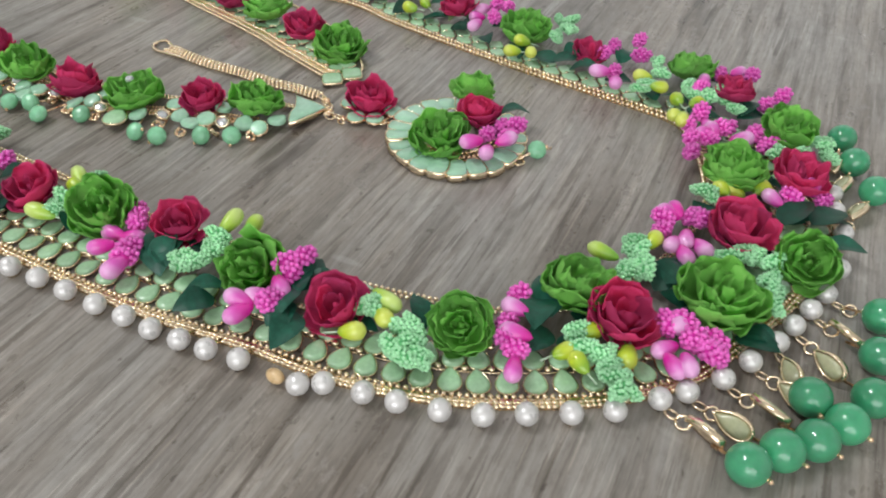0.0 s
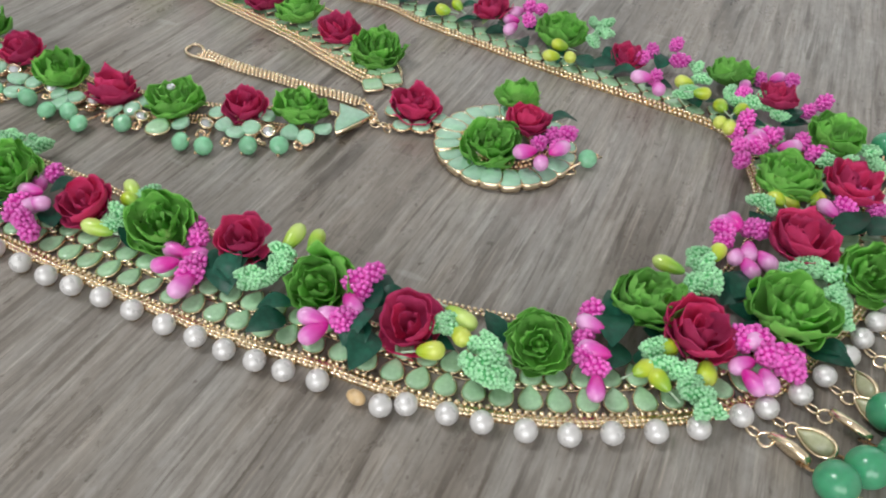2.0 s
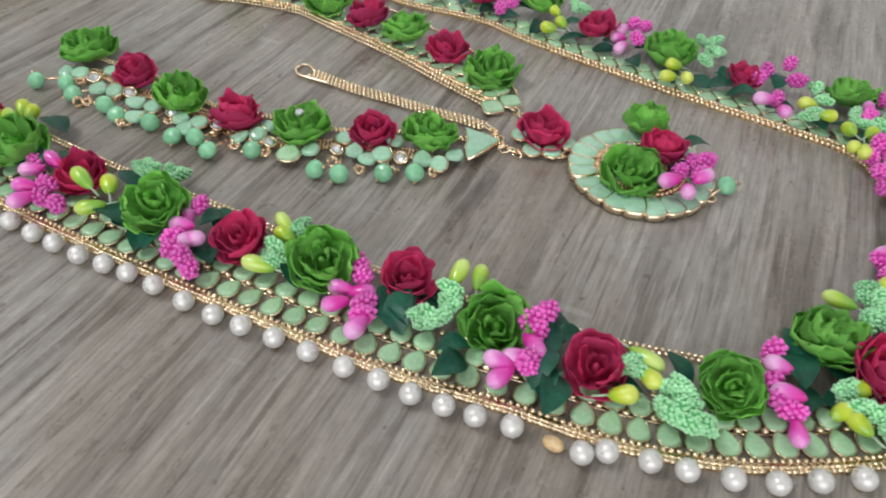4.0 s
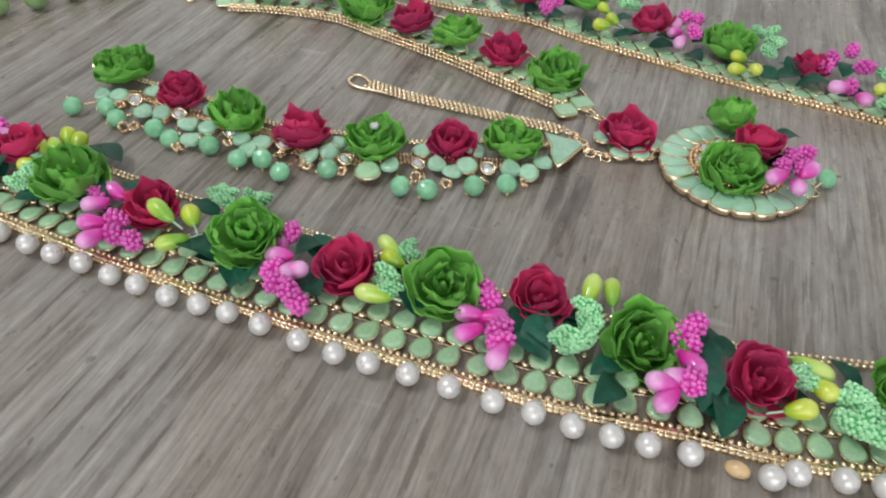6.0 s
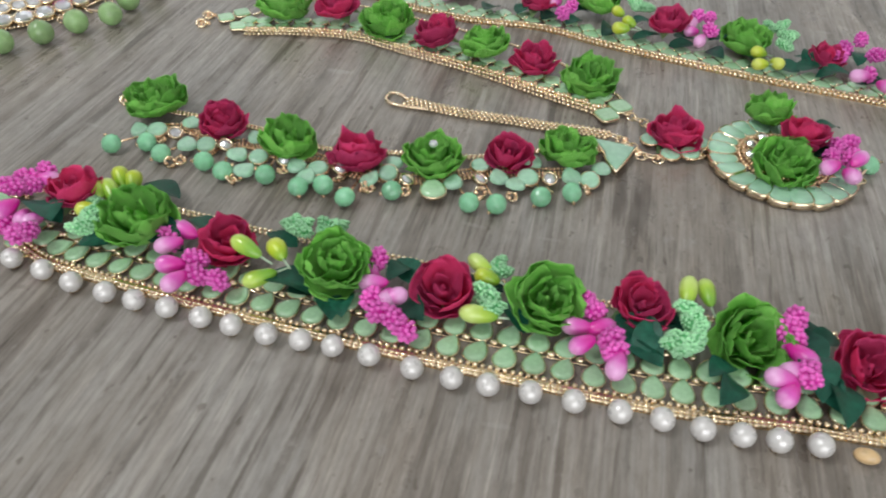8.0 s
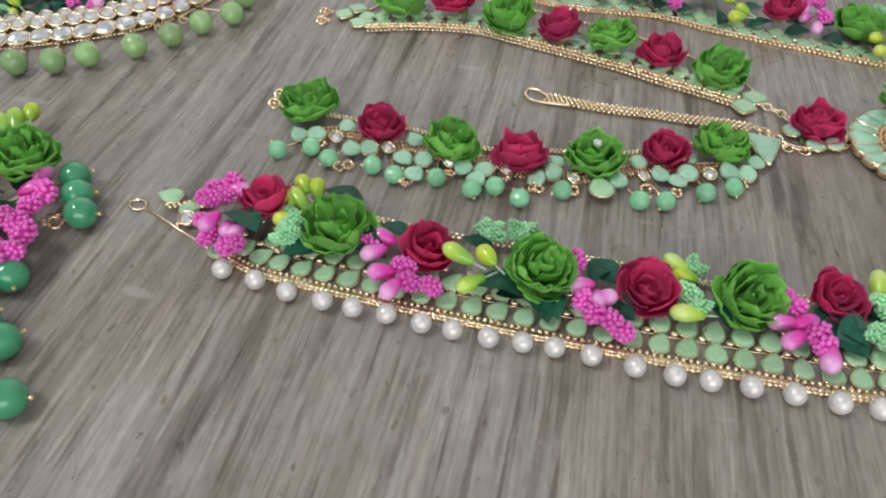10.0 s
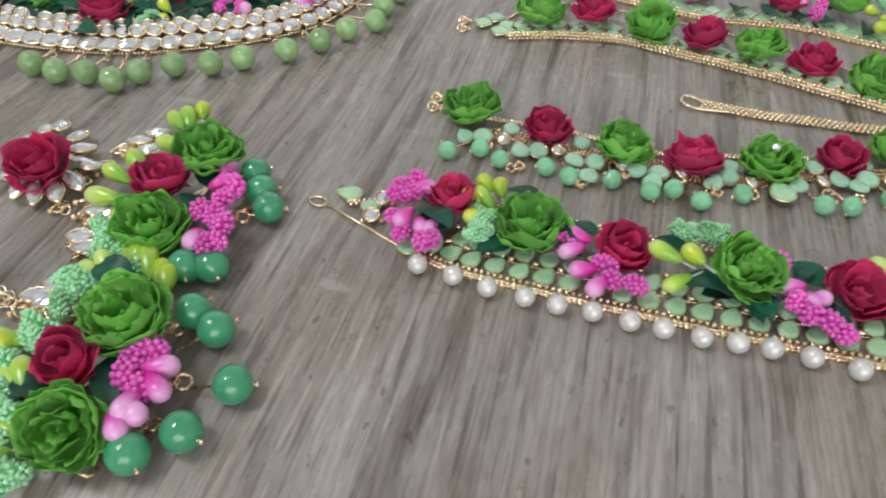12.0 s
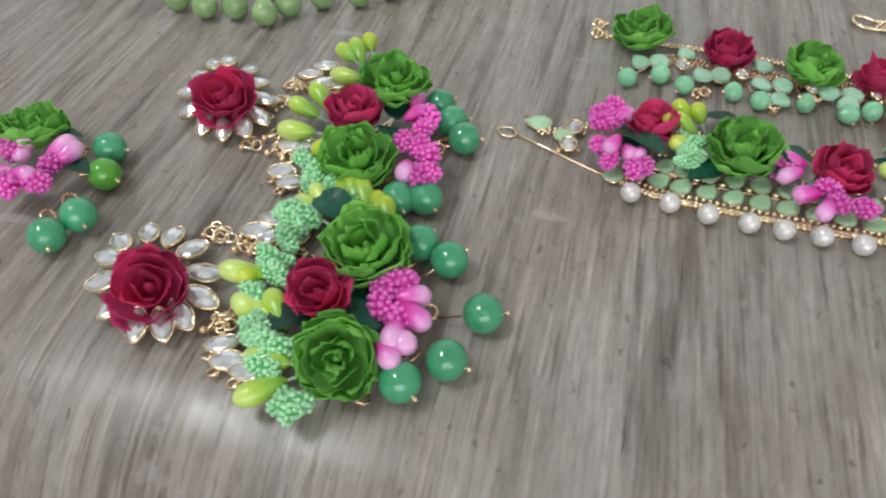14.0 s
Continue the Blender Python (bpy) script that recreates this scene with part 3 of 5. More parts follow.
NECKLACE_FAR_ROSES = [
    (0.264, 0.2248, 0.0095, 0.0086, -5, 'r'), (0.2644, 0.2499, 0.0095, 0.0085, 1, 'g'), (0.2502, 0.2692, 0.0095, 0.0069, -8, 'r'), (0.2383, 0.2876, 0.0072, 0.0081, -12, 'g'), (0.2027, 0.2906, 0.0062, 0.0066, 9, 'r'),
    (0.1788, 0.3063, 0.0064, 0.0094, -4, 'g'), (0.1507, 0.3133, 0.0092, 0.0073, 1, 'r'), (0.1286, 0.3345, 0.0085, 0.0089, -4, 'g'), (0.1047, 0.3348, 0.0085, 0.0078, -4, 'r'), (0.0783, 0.3622, 0.0085, 0.0088, -4, 'g'),
    (0.0476, 0.3868, 0.0085, 0.0092, -4, 'r'),
]
PINK_CLUSTERS = [
    (0.0702, 0.3459),
]
LIME_BUDS = [
]
MINT_SPRIGS = [
]
HEADS_FAR = [
    (0.1346, 0.3244, 129, 'l'), (0.1327, 0.3104, 155, 'l'), (0.1373, 0.3166, 127, 'l'), (0.1431, 0.3296, 57, 'm'), (0.1418, 0.3321, 106, 'm'),
    (0.1462, 0.3287, -53, 'm'), (0.1649, 0.3222, 69, 'p'), (0.1696, 0.3215, 62, 'p'), (0.1656, 0.3087, -64, 'p'), (0.1595, 0.3096, -159, 'b'),
    (0.1599, 0.3017, -120, 'b'), (0.1607, 0.3153, -128, 'b'), (0.1934, 0.3135, 55, 'm'), (0.1939, 0.3065, -27, 'm'), (0.1906, 0.2993, -71, 'm'),
    (0.1899, 0.3142, 99, 'm'), (0.1785, 0.2923, -173, 'l'), (0.1759, 0.2836, -173, 'l'), (0.182, 0.2854, -79, 'l'), (0.1151, 0.3422, 101, 'p'),
    (0.1127, 0.3241, -82, 'p'), (0.117, 0.3299, 57, 'p'), (0.1117, 0.3333, -138, 'b'), (0.0888, 0.3389, 143, 'l'), (0.0975, 0.344, 60, 'm'),
]
HEADS_END_TOP = [
    (-0.0446, 0.2121, 178, 'p'), (-0.0406, 0.2149, 135, 'p'), (-0.04, 0.2116, 5, 'b'),
    (-0.0459, 0.2066, 178, 'p'), (-0.044, 0.1992, -129, 'b'), (-0.0428, 0.2089, -164, 'p'),
]
# stamen heads of the necklace, bunch by bunch: x, y, way in degrees (None: upright), kind
HEADS_END = [
    
    (-0.0464, 0.2006, 154, 'p'), (-0.0452, 0.1964, -133, 'p'), (-0.0405, 0.1982, -82, 'b'), (-0.0376, 0.1973, -121, 'b'), (-0.0374, 0.1925, -89, 'p'),
    (-0.0398, 0.1926, -98, 'p'), (-0.0185, 0.2134, 95, 'l'), (-0.0224, 0.2082, 123, 'e'), (-0.0261, 0.2014, 178, 'l'), (-0.0242, 0.2036, 135, 'm'),
    (-0.0226, 0.2007, -154, 'm'), (-0.0244, 0.1975, 158, 'm'), (-0.0261, 0.1948, 178, 'm'),
]
HEADS_FIRST = [
    (-0.0224, 0.2154, 113, 'l'), (-0.0264, 0.2087, 128, 'l'), (-0.0252, 0.2015, 142, 'm'), (-0.0245, 0.1969, 174, 'm'), (-0.0238, 0.2007, -148, 'm'),
    (-0.0048, 0.1931, 25, 'p'), (-0.0035, 0.1905, 151, 'p'), (-0.0024, 0.1887, -165, 'b'), (-0.0003, 0.1822, -175, 'b'), (0.0017, 0.1769, -131, 'b'),
    (0.0044, 0.1837, -20, 'p'), (0.0055, 0.179, -21, 'p'), (0.0107, 0.1772, -49, 'p'), (0.0, 0.1941, 151, 'b'), 
    (0.0217, 0.1777, -158, 'e'), (0.0262, 0.1961, 93, 'm'), (0.0276, 0.194, 159, 'm'), (0.0332, 0.1939, 110, 'm'),
    (0.0359, 0.1944, 90, 'm'),
]
HEADS_SECOND = [
    (0.0475, 0.1839, 93, 'p'), (0.0462, 0.1785, 112, 'b'), (0.0472, 0.175, 179, 'b'), (0.0505, 0.1704, 13, 'b'), (0.0462, 0.1703, -114, 'p'),
    (0.0479, 0.1666, -117, 'p'), (0.0511, 0.1643, -56, 'p'), (0.0537, 0.162, -56, 'p'), (0.0499, 0.1713, -106, 'b'), (0.0727, 0.1799, 133, 'e'),
    (0.0731, 0.1774, 154, 'l'), (0.0716, 0.1656, 175, 'e'), (0.0724, 0.1723, 148, 'm'), (0.0722, 0.1698, 159, 'm'), (0.0727, 0.1674, -143, 'm'),
    (0.0755, 0.1813, 59, 'm'), (0.0932, 0.1723, 108, 'p'), (0.095, 0.1688, 108, 'p'), (0.0955, 0.1671, -33, 'p'), (0.0922, 0.1626, 165, 'b'),
    (0.096, 0.1622, 7, 'b'), (0.0923, 0.1574, -154, 'b'), (0.0981, 0.1586, 35, 'p'), (0.0985, 0.1554, 35, 'p'),
]
HEADS_THIRD = [
    (0.0985, 0.1526, -114, 'b'), (0.118, 0.1704, 72, 'e'), (0.1236, 0.1715, 87, 'e'), (0.1171, 0.1665, 107, 'm'), (0.1186, 0.1641, 122, 'm'),
    (0.1182, 0.1616, 59, 'm'), (0.114, 0.1581, 141, 'm'), (0.1126, 0.1568, 138, 'm'), (0.117, 0.1579, -118, 'm'), (0.1405, 0.1638, 62, 'p'),
    (0.1371, 0.1612, -134, 'p'), (0.1385, 0.1585, -122, 'p'), (0.1377, 0.1545, -58, 'b'), (0.135, 0.15, -158, 'b'), (0.1373, 0.1494, 36, 'p'),
    (0.137, 0.1483, -49, 'p'), (0.1316, 0.1473, 175, 'b'), (0.1324, 0.1449, -132, 'b'), (0.1618, 0.1555, -31, 'e'), (0.1635, 0.1498, -54, 'l'),
    (0.1577, 0.1444, 4, 'l'), (0.1605, 0.1541, 18, 'm'), (0.1607, 0.1516, -36, 'm'),
]
HEADS_FOURTH = [
    (0.1683, 0.1471, -14, 'm'), (0.167, 0.1423, -39, 'm'), (0.1705, 0.1443, 4, 'm'), (0.1731, 0.1413, -8, 'm'), (0.1702, 0.1395, -31, 'm'),
    (0.1712, 0.1482, 139, 'm'), (0.1922, 0.1633, 72, 'p'), (0.1925, 0.158, 168, 'b'), (0.191, 0.1501, -132, 'p'), (0.1906, 0.1547, 63, 'p'),
    (0.1935, 0.1507, 171, 'b'), (0.1936, 0.1426, -91, 'b'), (0.1933, 0.1474, -16, 'p'), (0.2121, 0.1823, 161, 'e'), (0.2228, 0.189, 62, 'l'),
    (0.2176, 0.187, 50, 'm'), (0.2196, 0.1842, 60, 'm'), (0.2196, 0.1806, 66, 'm'), (0.2169, 0.1769, 66, 'm'), (0.2203, 0.1772, 60, 'm'),
    (0.2085, 0.1555, 34, 'l'), (0.2034, 0.1488, 38, 'l'), (0.2072, 0.1463, 129, 'l'), (0.217, 0.1511, -97, 'l'),
]
HEADS_BEND = [
    (0.2057, 0.1555, 30, 'm'), (0.2069, 0.1504, 66, 'm'), (0.2115, 0.1498, 34, 'm'), (0.2124, 0.1477, 64, 'm'), (0.2154, 0.1445, -56, 'm'),
    (0.2163, 0.1421, -101, 'm'), (0.2154, 0.143, -16, 'm'), (0.2254, 0.1616, 105, 'p'), (0.2291, 0.1624, -41, 'p'), (0.2294, 0.1625, -134, 'b'),
    (0.2255, 0.1549, -146, 'b'), (0.2307, 0.1577, 61, 'p'), (0.2319, 0.1575, -26, 'p'), (0.2356, 0.1596, -42, 'p'), (0.2358, 0.1552, -80, 'p'),
    (0.2347, 0.1553, -7, 'p'), (0.2291, 0.1506, -78, 'b'), (0.2262, 0.1503, -57, 'b'), (0.2405, 0.1877, 21, 'm'), (0.2464, 0.1893, 24, 'm'),
    (0.2506, 0.1876, -17, 'm'), (0.2516, 0.1833, -105, 'm'), (0.2515, 0.1779, -104, 'm'), (0.25, 0.1729, -95, 'm'), (0.2471, 0.1895, -133, 'm'),
]
HEADS_CORNER = [
    (0.2259, 0.2003, 134, 'p'), (0.2254, 0.195, -128, 'p'), (0.2336, 0.2027, 41, 'p'), (0.2357, 0.2014, 60, 'p'), (0.2293, 0.2027, 107, 'b'),
    (0.2278, 0.2017, 147, 'b'), (0.2311, 0.1924, -96, 'b'), (0.228, 0.19, -115, 'b'), (0.2346, 0.1898, -64, 'b'), (0.2303, 0.1867, -67, 'b'),
    (0.2555, 0.214, 133, 'b'), (0.2601, 0.2666, 55, 'p'), (0.2662, 0.2729, 54, 'p'), (0.2665, 0.2463, 50, 'l'), (0.2578, 0.2426, 47, 'p'),
    (0.261, 0.2449, 42, 'b'), (0.2497, 0.2438, 14, 'b'), (0.2542, 0.2468, 72, 'p'), (0.2346, 0.2487, 122, 'p'), (0.2389, 0.2557, 72, 'p'),
    (0.235, 0.2402, -100, 'p'), (0.247, 0.2499, 52, 'p'), (0.2447, 0.2482, -64, 'p'),
]
HEADS_TURN = [
    (0.2351, 0.2341, 62, 'p'), (0.24, 0.2406, -22, 'p'), (0.2398, 0.2441, -153, 'b'), (0.2406, 0.2497, -71, 'b'), (0.242, 0.2451, 109, 'b'),
    (0.2323, 0.2634, 102, 'l'), (0.231, 0.2533, -121, 'l'), (0.2375, 0.261, 50, 'l'), (0.2388, 0.2604, 78, 'l'), (0.233, 0.2503, -102, 'l'),
    (0.236, 0.2737, 57, 'm'), (0.2414, 0.2656, 50, 'm'), (0.2455, 0.2703, 52, 'm'), (0.2481, 0.2663, -10, 'm'), (0.2503, 0.2615, -9, 'm'),
    (0.2383, 0.2676, 155, 'm'), (0.24, 0.2718, 37, 'p'), (0.2416, 0.2777, 83, 'b'), (0.2474, 0.2842, 85, 'p'), (0.2527, 0.2853, 39, 'b'),
    (0.2578, 0.2851, 63, 'p'), (0.2261, 0.2876, 109, 'm'), (0.2269, 0.2804, -136, 'm'), (0.2213, 0.275, 176, 'l'),
]
HEADS_RETURN = [
    (0.2261, 0.2693, 14, 'l'), (0.2225, 0.2703, -166, 'm'), (0.2203, 0.3029, 68, 'p'), (0.2208, 0.2916, -17, 'p'), (0.2113, 0.296, 96, 'p'),
    (0.2074, 0.2749, -172, 'b'), (0.2116, 0.2777, 73, 'p'), (0.2118, 0.2688, -85, 'b'), (0.2079, 0.2917, 80, 'p'), (0.2744, 0.2455, 32, 'm'),
    (0.267, 0.2398, -141, 'm'), (0.2754, 0.2403, -73, 'm'), (0.2615, 0.2374, 129, 'm'), (0.2622, 0.2241, 81, 'm'), (0.2607, 0.2172, 116, 'p'),
    (0.2667, 0.2206, 82, 'b'), (0.2692, 0.2179, 53, 'p'), (0.2653, 0.2221, 91, 'p'), (0.2419, 0.2153, 119, 'l'), (0.2454, 0.2161, 168, 'l'),
    (0.2519, 0.218, 61, 'l'), (0.2539, 0.2188, 144, 'l'), (0.2391, 0.2127, 120, 'm'),
]
DARK_LEAVES = [
    (-0.0375, 0.2052, -50), (-0.0290, 0.1963, -20), (-0.0203, 0.1939, 200), (-0.0124, 0.1901, 170), (0.0030, 0.1980, 140), (0.0299, 0.1752, 190),
    (0.0398, 0.1725, -90), (0.0575, 0.1680, -70), (0.0553, 0.1810, 120), (0.0807, 0.1619, -100), (0.0739, 0.1772, 150), (0.0994, 0.1664, 130),
    (0.1060, 0.1604, -60), (0.1199, 0.1503, -110), (0.1155, 0.1638, 150), (0.1432, 0.1601, 100), (0.1408, 0.1480, -80), (0.1435, 0.1428, -60),
]
DARK_LEAVES_BEND = [
    (0.1426, 0.1598, 80), (0.1431, 0.1451, -100), (0.1038, 0.1643, -80), (0.1712, 0.1540, 120), (0.1989, 0.1648, 110), (0.1986, 0.1541, -110),
    (0.2048, 0.1538, -70), (0.2256, 0.1786, 60), (0.2284, 0.1660, -60), (0.2442, 0.1625, -30), (0.2612, 0.2099, 40), (0.2700, 0.2108, 10),
    (0.2375, 0.2056, 120), (0.2546, 0.2608, 20), (0.2446, 0.2566, 200), (0.2691, 0.1990, -10), (0.2141, 0.2921, 80), (0.1960, 0.2919, 60),
    (0.2404, 0.2719, 90), (0.1930, 0.2863, 0), (0.1401, 0.3183, 0), (0.1690, 0.3091, 30),
]
SHOWN_LEAVES = [
    (0.0299, 0.1762, 0.004, 172, 1.19), (0.036, 0.1725, 0.0035, -77, 0.8), (0.0537, 0.1723, 0.0032, -59, 1.05), (0.0526, 0.1824, 0.004, -125, 0.8), (0.1211, 0.1473, 0.004, -128, 0.8),
    (0.1215, 0.1527, 0.004, -142, 0.8), (0.1043, 0.1623, 0.005, -66, 1.25), (0.1403, 0.1513, 0.005, -100, 1.25), (0.147, 0.1598, 0.004, -176, 0.8), (0.0245, 0.1915, 0.005, 152, 0.8),
    (-0.0129, 0.2143, 0.004, -33, 0.93), (0.0782, 0.1658, 0.004, 129, 0.8), (0.1967, 0.1614, 0.005, -90, 1.25), (0.2271, 0.1779, 0.006, 61, 0.9), (0.2594, 0.2082, 0.006, 46, 1.0),
]
SHOWN_LEAVES_BEND = [
    (0.2676, 0.2089, 0.006, 37, 1.0), (0.2456, 0.1642, 0.004, -9, 0.8), (0.2535, 0.2615, 0.006, 43, 0.92), (0.1412, 0.1553, 0.005, 83, 1.11), (0.1056, 0.1594, 0.005, 48, 0.8),
    (-0.0379, 0.2032, 0.006, -57, 1.25), (-0.0076, 0.1939, 0.005, -35, 1.25),
]
PEARLS = [
    (-0.0410, 0.1878), (-0.0323, 0.1838), (-0.0242, 0.1797), (-0.0154, 0.1764), (-0.0081, 0.1739), (-0.0001, 0.1716),
    (0.0081, 0.1685), (0.0153, 0.1662), (0.0234, 0.1635), (0.0311, 0.1618), (0.0382, 0.1601), (0.0462, 0.1575),
    (0.0554, 0.1540), (0.0637, 0.1513), (0.0712, 0.1495), (0.0798, 0.1475), (0.0885, 0.1452), (0.0975, 0.1426),
    (0.1057, 0.1407), (0.1133, 0.1384), (0.1208, 0.1369), (0.1277, 0.1356), (0.1356, 0.1345), (0.1501, 0.1309),
    (0.1552, 0.1323), (0.1639, 0.1317), (0.1712, 0.1310), (0.1802, 0.1308), (0.1890, 0.1315), (0.1976, 0.1336),
    (0.2065, 0.1358), (0.2152, 0.1384), (0.2243, 0.1433), (0.2300, 0.1464), (0.2378, 0.1516), (0.2441, 0.1578),
    (0.2508, 0.1649), (0.2553, 0.1711), (0.2601, 0.1773), (0.2647, 0.1837), (0.2698, 0.1938), (0.2737, 0.2087),
    (0.2735, 0.2184), (0.2745, 0.2265),
]
BEND_BEADS = [
    (0.2400, 0.1300), (0.2469, 0.1346), (0.2540, 0.1384), (0.2607, 0.1438), (0.2546, 0.1491), (0.2675, 0.1517),
    (0.2717, 0.1641), (0.2752, 0.1769), (0.2856, 0.2283), (0.2828, 0.2420), (0.2819, 0.2548),
]
INNER_CHAIN = [
    (-0.0604, 0.2148), (-0.0327, 0.2176), (-0.0012, 0.2069), (0.0212, 0.1992), (0.0555, 0.1892), (0.0922, 0.1770),
    (0.1482, 0.1653), (0.1763, 0.1627), (0.1902, 0.1634), (0.2045, 0.1682), (0.2190, 0.1803), (0.2315, 0.1984),
    (0.2395, 0.2189), (0.2393, 0.2329), (0.2372, 0.2479), (0.2316, 0.2584), (0.2152, 0.2664), (0.1749, 0.2835),
    (0.1272, 0.3072), (0.1049, 0.3206), (0.0677, 0.3305), (0.0176, 0.3611),
]
OUTER_CHAIN = [
    (-0.0452, 0.1966), (-0.0398, 0.1923), (-0.0313, 0.1870), (-0.0031, 0.1768), (0.0235, 0.1680), (0.0591, 0.1570),
    (0.0840, 0.1500), (0.1073, 0.1439), (0.1295, 0.1403), (0.1371, 0.1390), (0.1577, 0.1348), (0.1821, 0.1346),
    (0.2052, 0.1391), (0.2203, 0.1444), (0.2336, 0.1525), (0.2443, 0.1644), (0.2564, 0.1789), (0.2655, 0.1940),
    (0.2736, 0.2141), (0.2573, 0.2540), (0.2451, 0.2745), (0.2237, 0.2856), (0.1837, 0.3025), (0.1371, 0.3258),
    (0.1126, 0.3401), (0.0766, 0.3495),
]
MIDDLE_ROSES = [
    (-0.0245, 0.2577, 0.0068, 0.0092, -4, 'g'), (-0.0014, 0.2446, 0.0071, 0.0074, 6, 'r'), (0.0199, 0.2346, 0.0078, 0.0081, 7, 'g'), (0.0397, 0.2309, 0.0062, 0.0086, -10, 'r'), (0.0611, 0.2281, 0.0062, 0.0089, 1, 'g'),
    (0.0831, 0.2304, 0.0062, 0.0072, 12, 'r'), (0.1007, 0.2318, 0.0067, 0.0082, -4, 'g'), (0.1353, 0.2423, 0.0062, 0.0085, 5, 'r'),
]
UPPER_ROSES = [
    (0.0061, 0.3254, 0.0085, 0.0098, -4, 'g'), (0.0261, 0.325, 0.0085, 0.0084, -4, 'r'), (0.0456, 0.3132, 0.0083, 0.0097, 10, 'g'), (0.0633, 0.3044, 0.0073, 0.0082, -1, 'r'), (0.0801, 0.2948, 0.0083, 0.009, -8, 'g'),
    (0.0979, 0.2867, 0.0062, 0.0082, 4, 'r'), (0.115, 0.2756, 0.0062, 0.0095, 4, 'g'),
]
PENDANT_ROSES = [
    (0.1617, 0.2236, 0.0067, 0.0095, 16, 'g'), (0.1713, 0.236, 0.0091, 0.0076, -3, 'r'), (0.1669, 0.2514, 0.008, 0.0083, -12, 'g'),
]
PENDANT_PINK = [
    (0.179, 0.2311, 87, 'p'), (0.1831, 0.2322, 30, 'p'), (0.1723, 0.2194, -154, 'b'), (0.1766, 0.2172, -93, 'b'), (0.1812, 0.2257, 48, 'p'),
    (0.1807, 0.2222, 36, 'b'), (0.1752, 0.2258, -117, 'p'),
]
UPPER_CHAIN = [
    (-0.0071, 0.3122), (0.0114, 0.3127), (0.0328, 0.3095), (0.0486, 0.3009), (0.0780, 0.2838), (0.0946, 0.2721),
    (0.1163, 0.2575),
]
UPPER_TOP = [
    (-0.0066, 0.3296), (0.0066, 0.3421), (0.0277, 0.3416), (0.0661, 0.3232), (0.1016, 0.2996), (0.1229, 0.2732),
    (0.1242, 0.2624),
]
MIDDLE_CHAIN = [
    (-0.0339, 0.2629), (-0.0170, 0.2574), (0.0065, 0.2498), (0.0302, 0.2385), (0.0527, 0.2365), (0.0716, 0.2348),
    (0.0978, 0.2389), (0.1192, 0.2383),
]
MIDDLE_BEADS = [
    (-0.0325, 0.2369), (-0.0226, 0.238), (-0.0171, 0.2323), (-0.0041, 0.2285), (0.0021, 0.224), (0.0142, 0.2223),
    (0.0239, 0.2169), (0.0307, 0.2178), (0.037, 0.2124), (0.0496, 0.2154), (0.0705, 0.2103), (0.0779, 0.2097),
    (0.0904, 0.2129), (0.0993, 0.215),
]
MIDDLE_STONES = [
    (-0.027, 0.2457), (-0.0214, 0.2449), (-0.0123, 0.2496), (-0.0107, 0.2373), (-0.0052, 0.2373), (0.0049, 0.2322),
    (0.0081, 0.2251), (0.0109, 0.2313), (0.0084, 0.2419), (0.0221, 0.2271), (0.0285, 0.2257), (0.0258, 0.2218),
    (0.0436, 0.2216), (0.0484, 0.224), (0.0498, 0.2292), (0.0668, 0.2197), (0.0747, 0.2279), (0.0794, 0.2222),
    (0.0842, 0.2194), (0.0879, 0.2222), (0.0904, 0.2303), (0.1002, 0.2228), (0.1054, 0.2214), (0.1097, 0.2264),
]
MIDDLE_CRYSTALS = [
    (0.0003, 0.2366), (0.0183, 0.2293), (0.0347, 0.2252), (0.0533, 0.22), (0.0739, 0.2206), (0.0938, 0.2211),
    (-0.0155, 0.2426),
]
MIDDLE_FITTINGS = [
    (-0.0114, 0.2306), (-0.0141, 0.2297), (0.0059, 0.2227), (0.0043, 0.2212), (0.0184, 0.2256), (0.0347, 0.2221),
    (0.0434, 0.2175), (0.0417, 0.2187), (0.0533, 0.2166), (0.0741, 0.2164), (0.0827, 0.2146), (0.104, 0.2178),
    (-0.0199, 0.2412), (0.0926, 0.2167),
]
COPPER_LINE = [
    (-0.0204, 0.2474), (-0.0125, 0.2469), (-0.0015, 0.2393), (0.007, 0.2392), (0.0149, 0.2344), (0.0217, 0.2339),
    (0.0334, 0.2291), (0.0399, 0.2246), (0.0562, 0.2222), (0.0689, 0.2245), (0.0802, 0.2265), (0.0915, 0.2256),
    (0.1029, 0.2258),
]
HOOK_CHAIN = [
    (0.0533, 0.2661), (0.061, 0.2626), (0.0722, 0.2585), (0.0849, 0.2553), (0.0974, 0.2515), (0.1079, 0.2493),
    (0.1165, 0.2463),
]
POINTS = [
    (-0.0689, 0.2157), (0.1903, 0.229), (0.1856, 0.2239),
]
JOINT_LOWER = [
    (0.1177, 0.2453), (0.1203, 0.2418), (0.1225, 0.2389), (0.1232, 0.2351), (0.1262, 0.2348), (0.1284, 0.2327),
]
JOINT_UPPER = [
    (0.1238, 0.2588), (0.1262, 0.2560), (0.1285, 0.2535), (0.1300, 0.2495),
]
JOINT_PENDANT = [
    (0.1413, 0.2348), (0.1434, 0.2365),
]
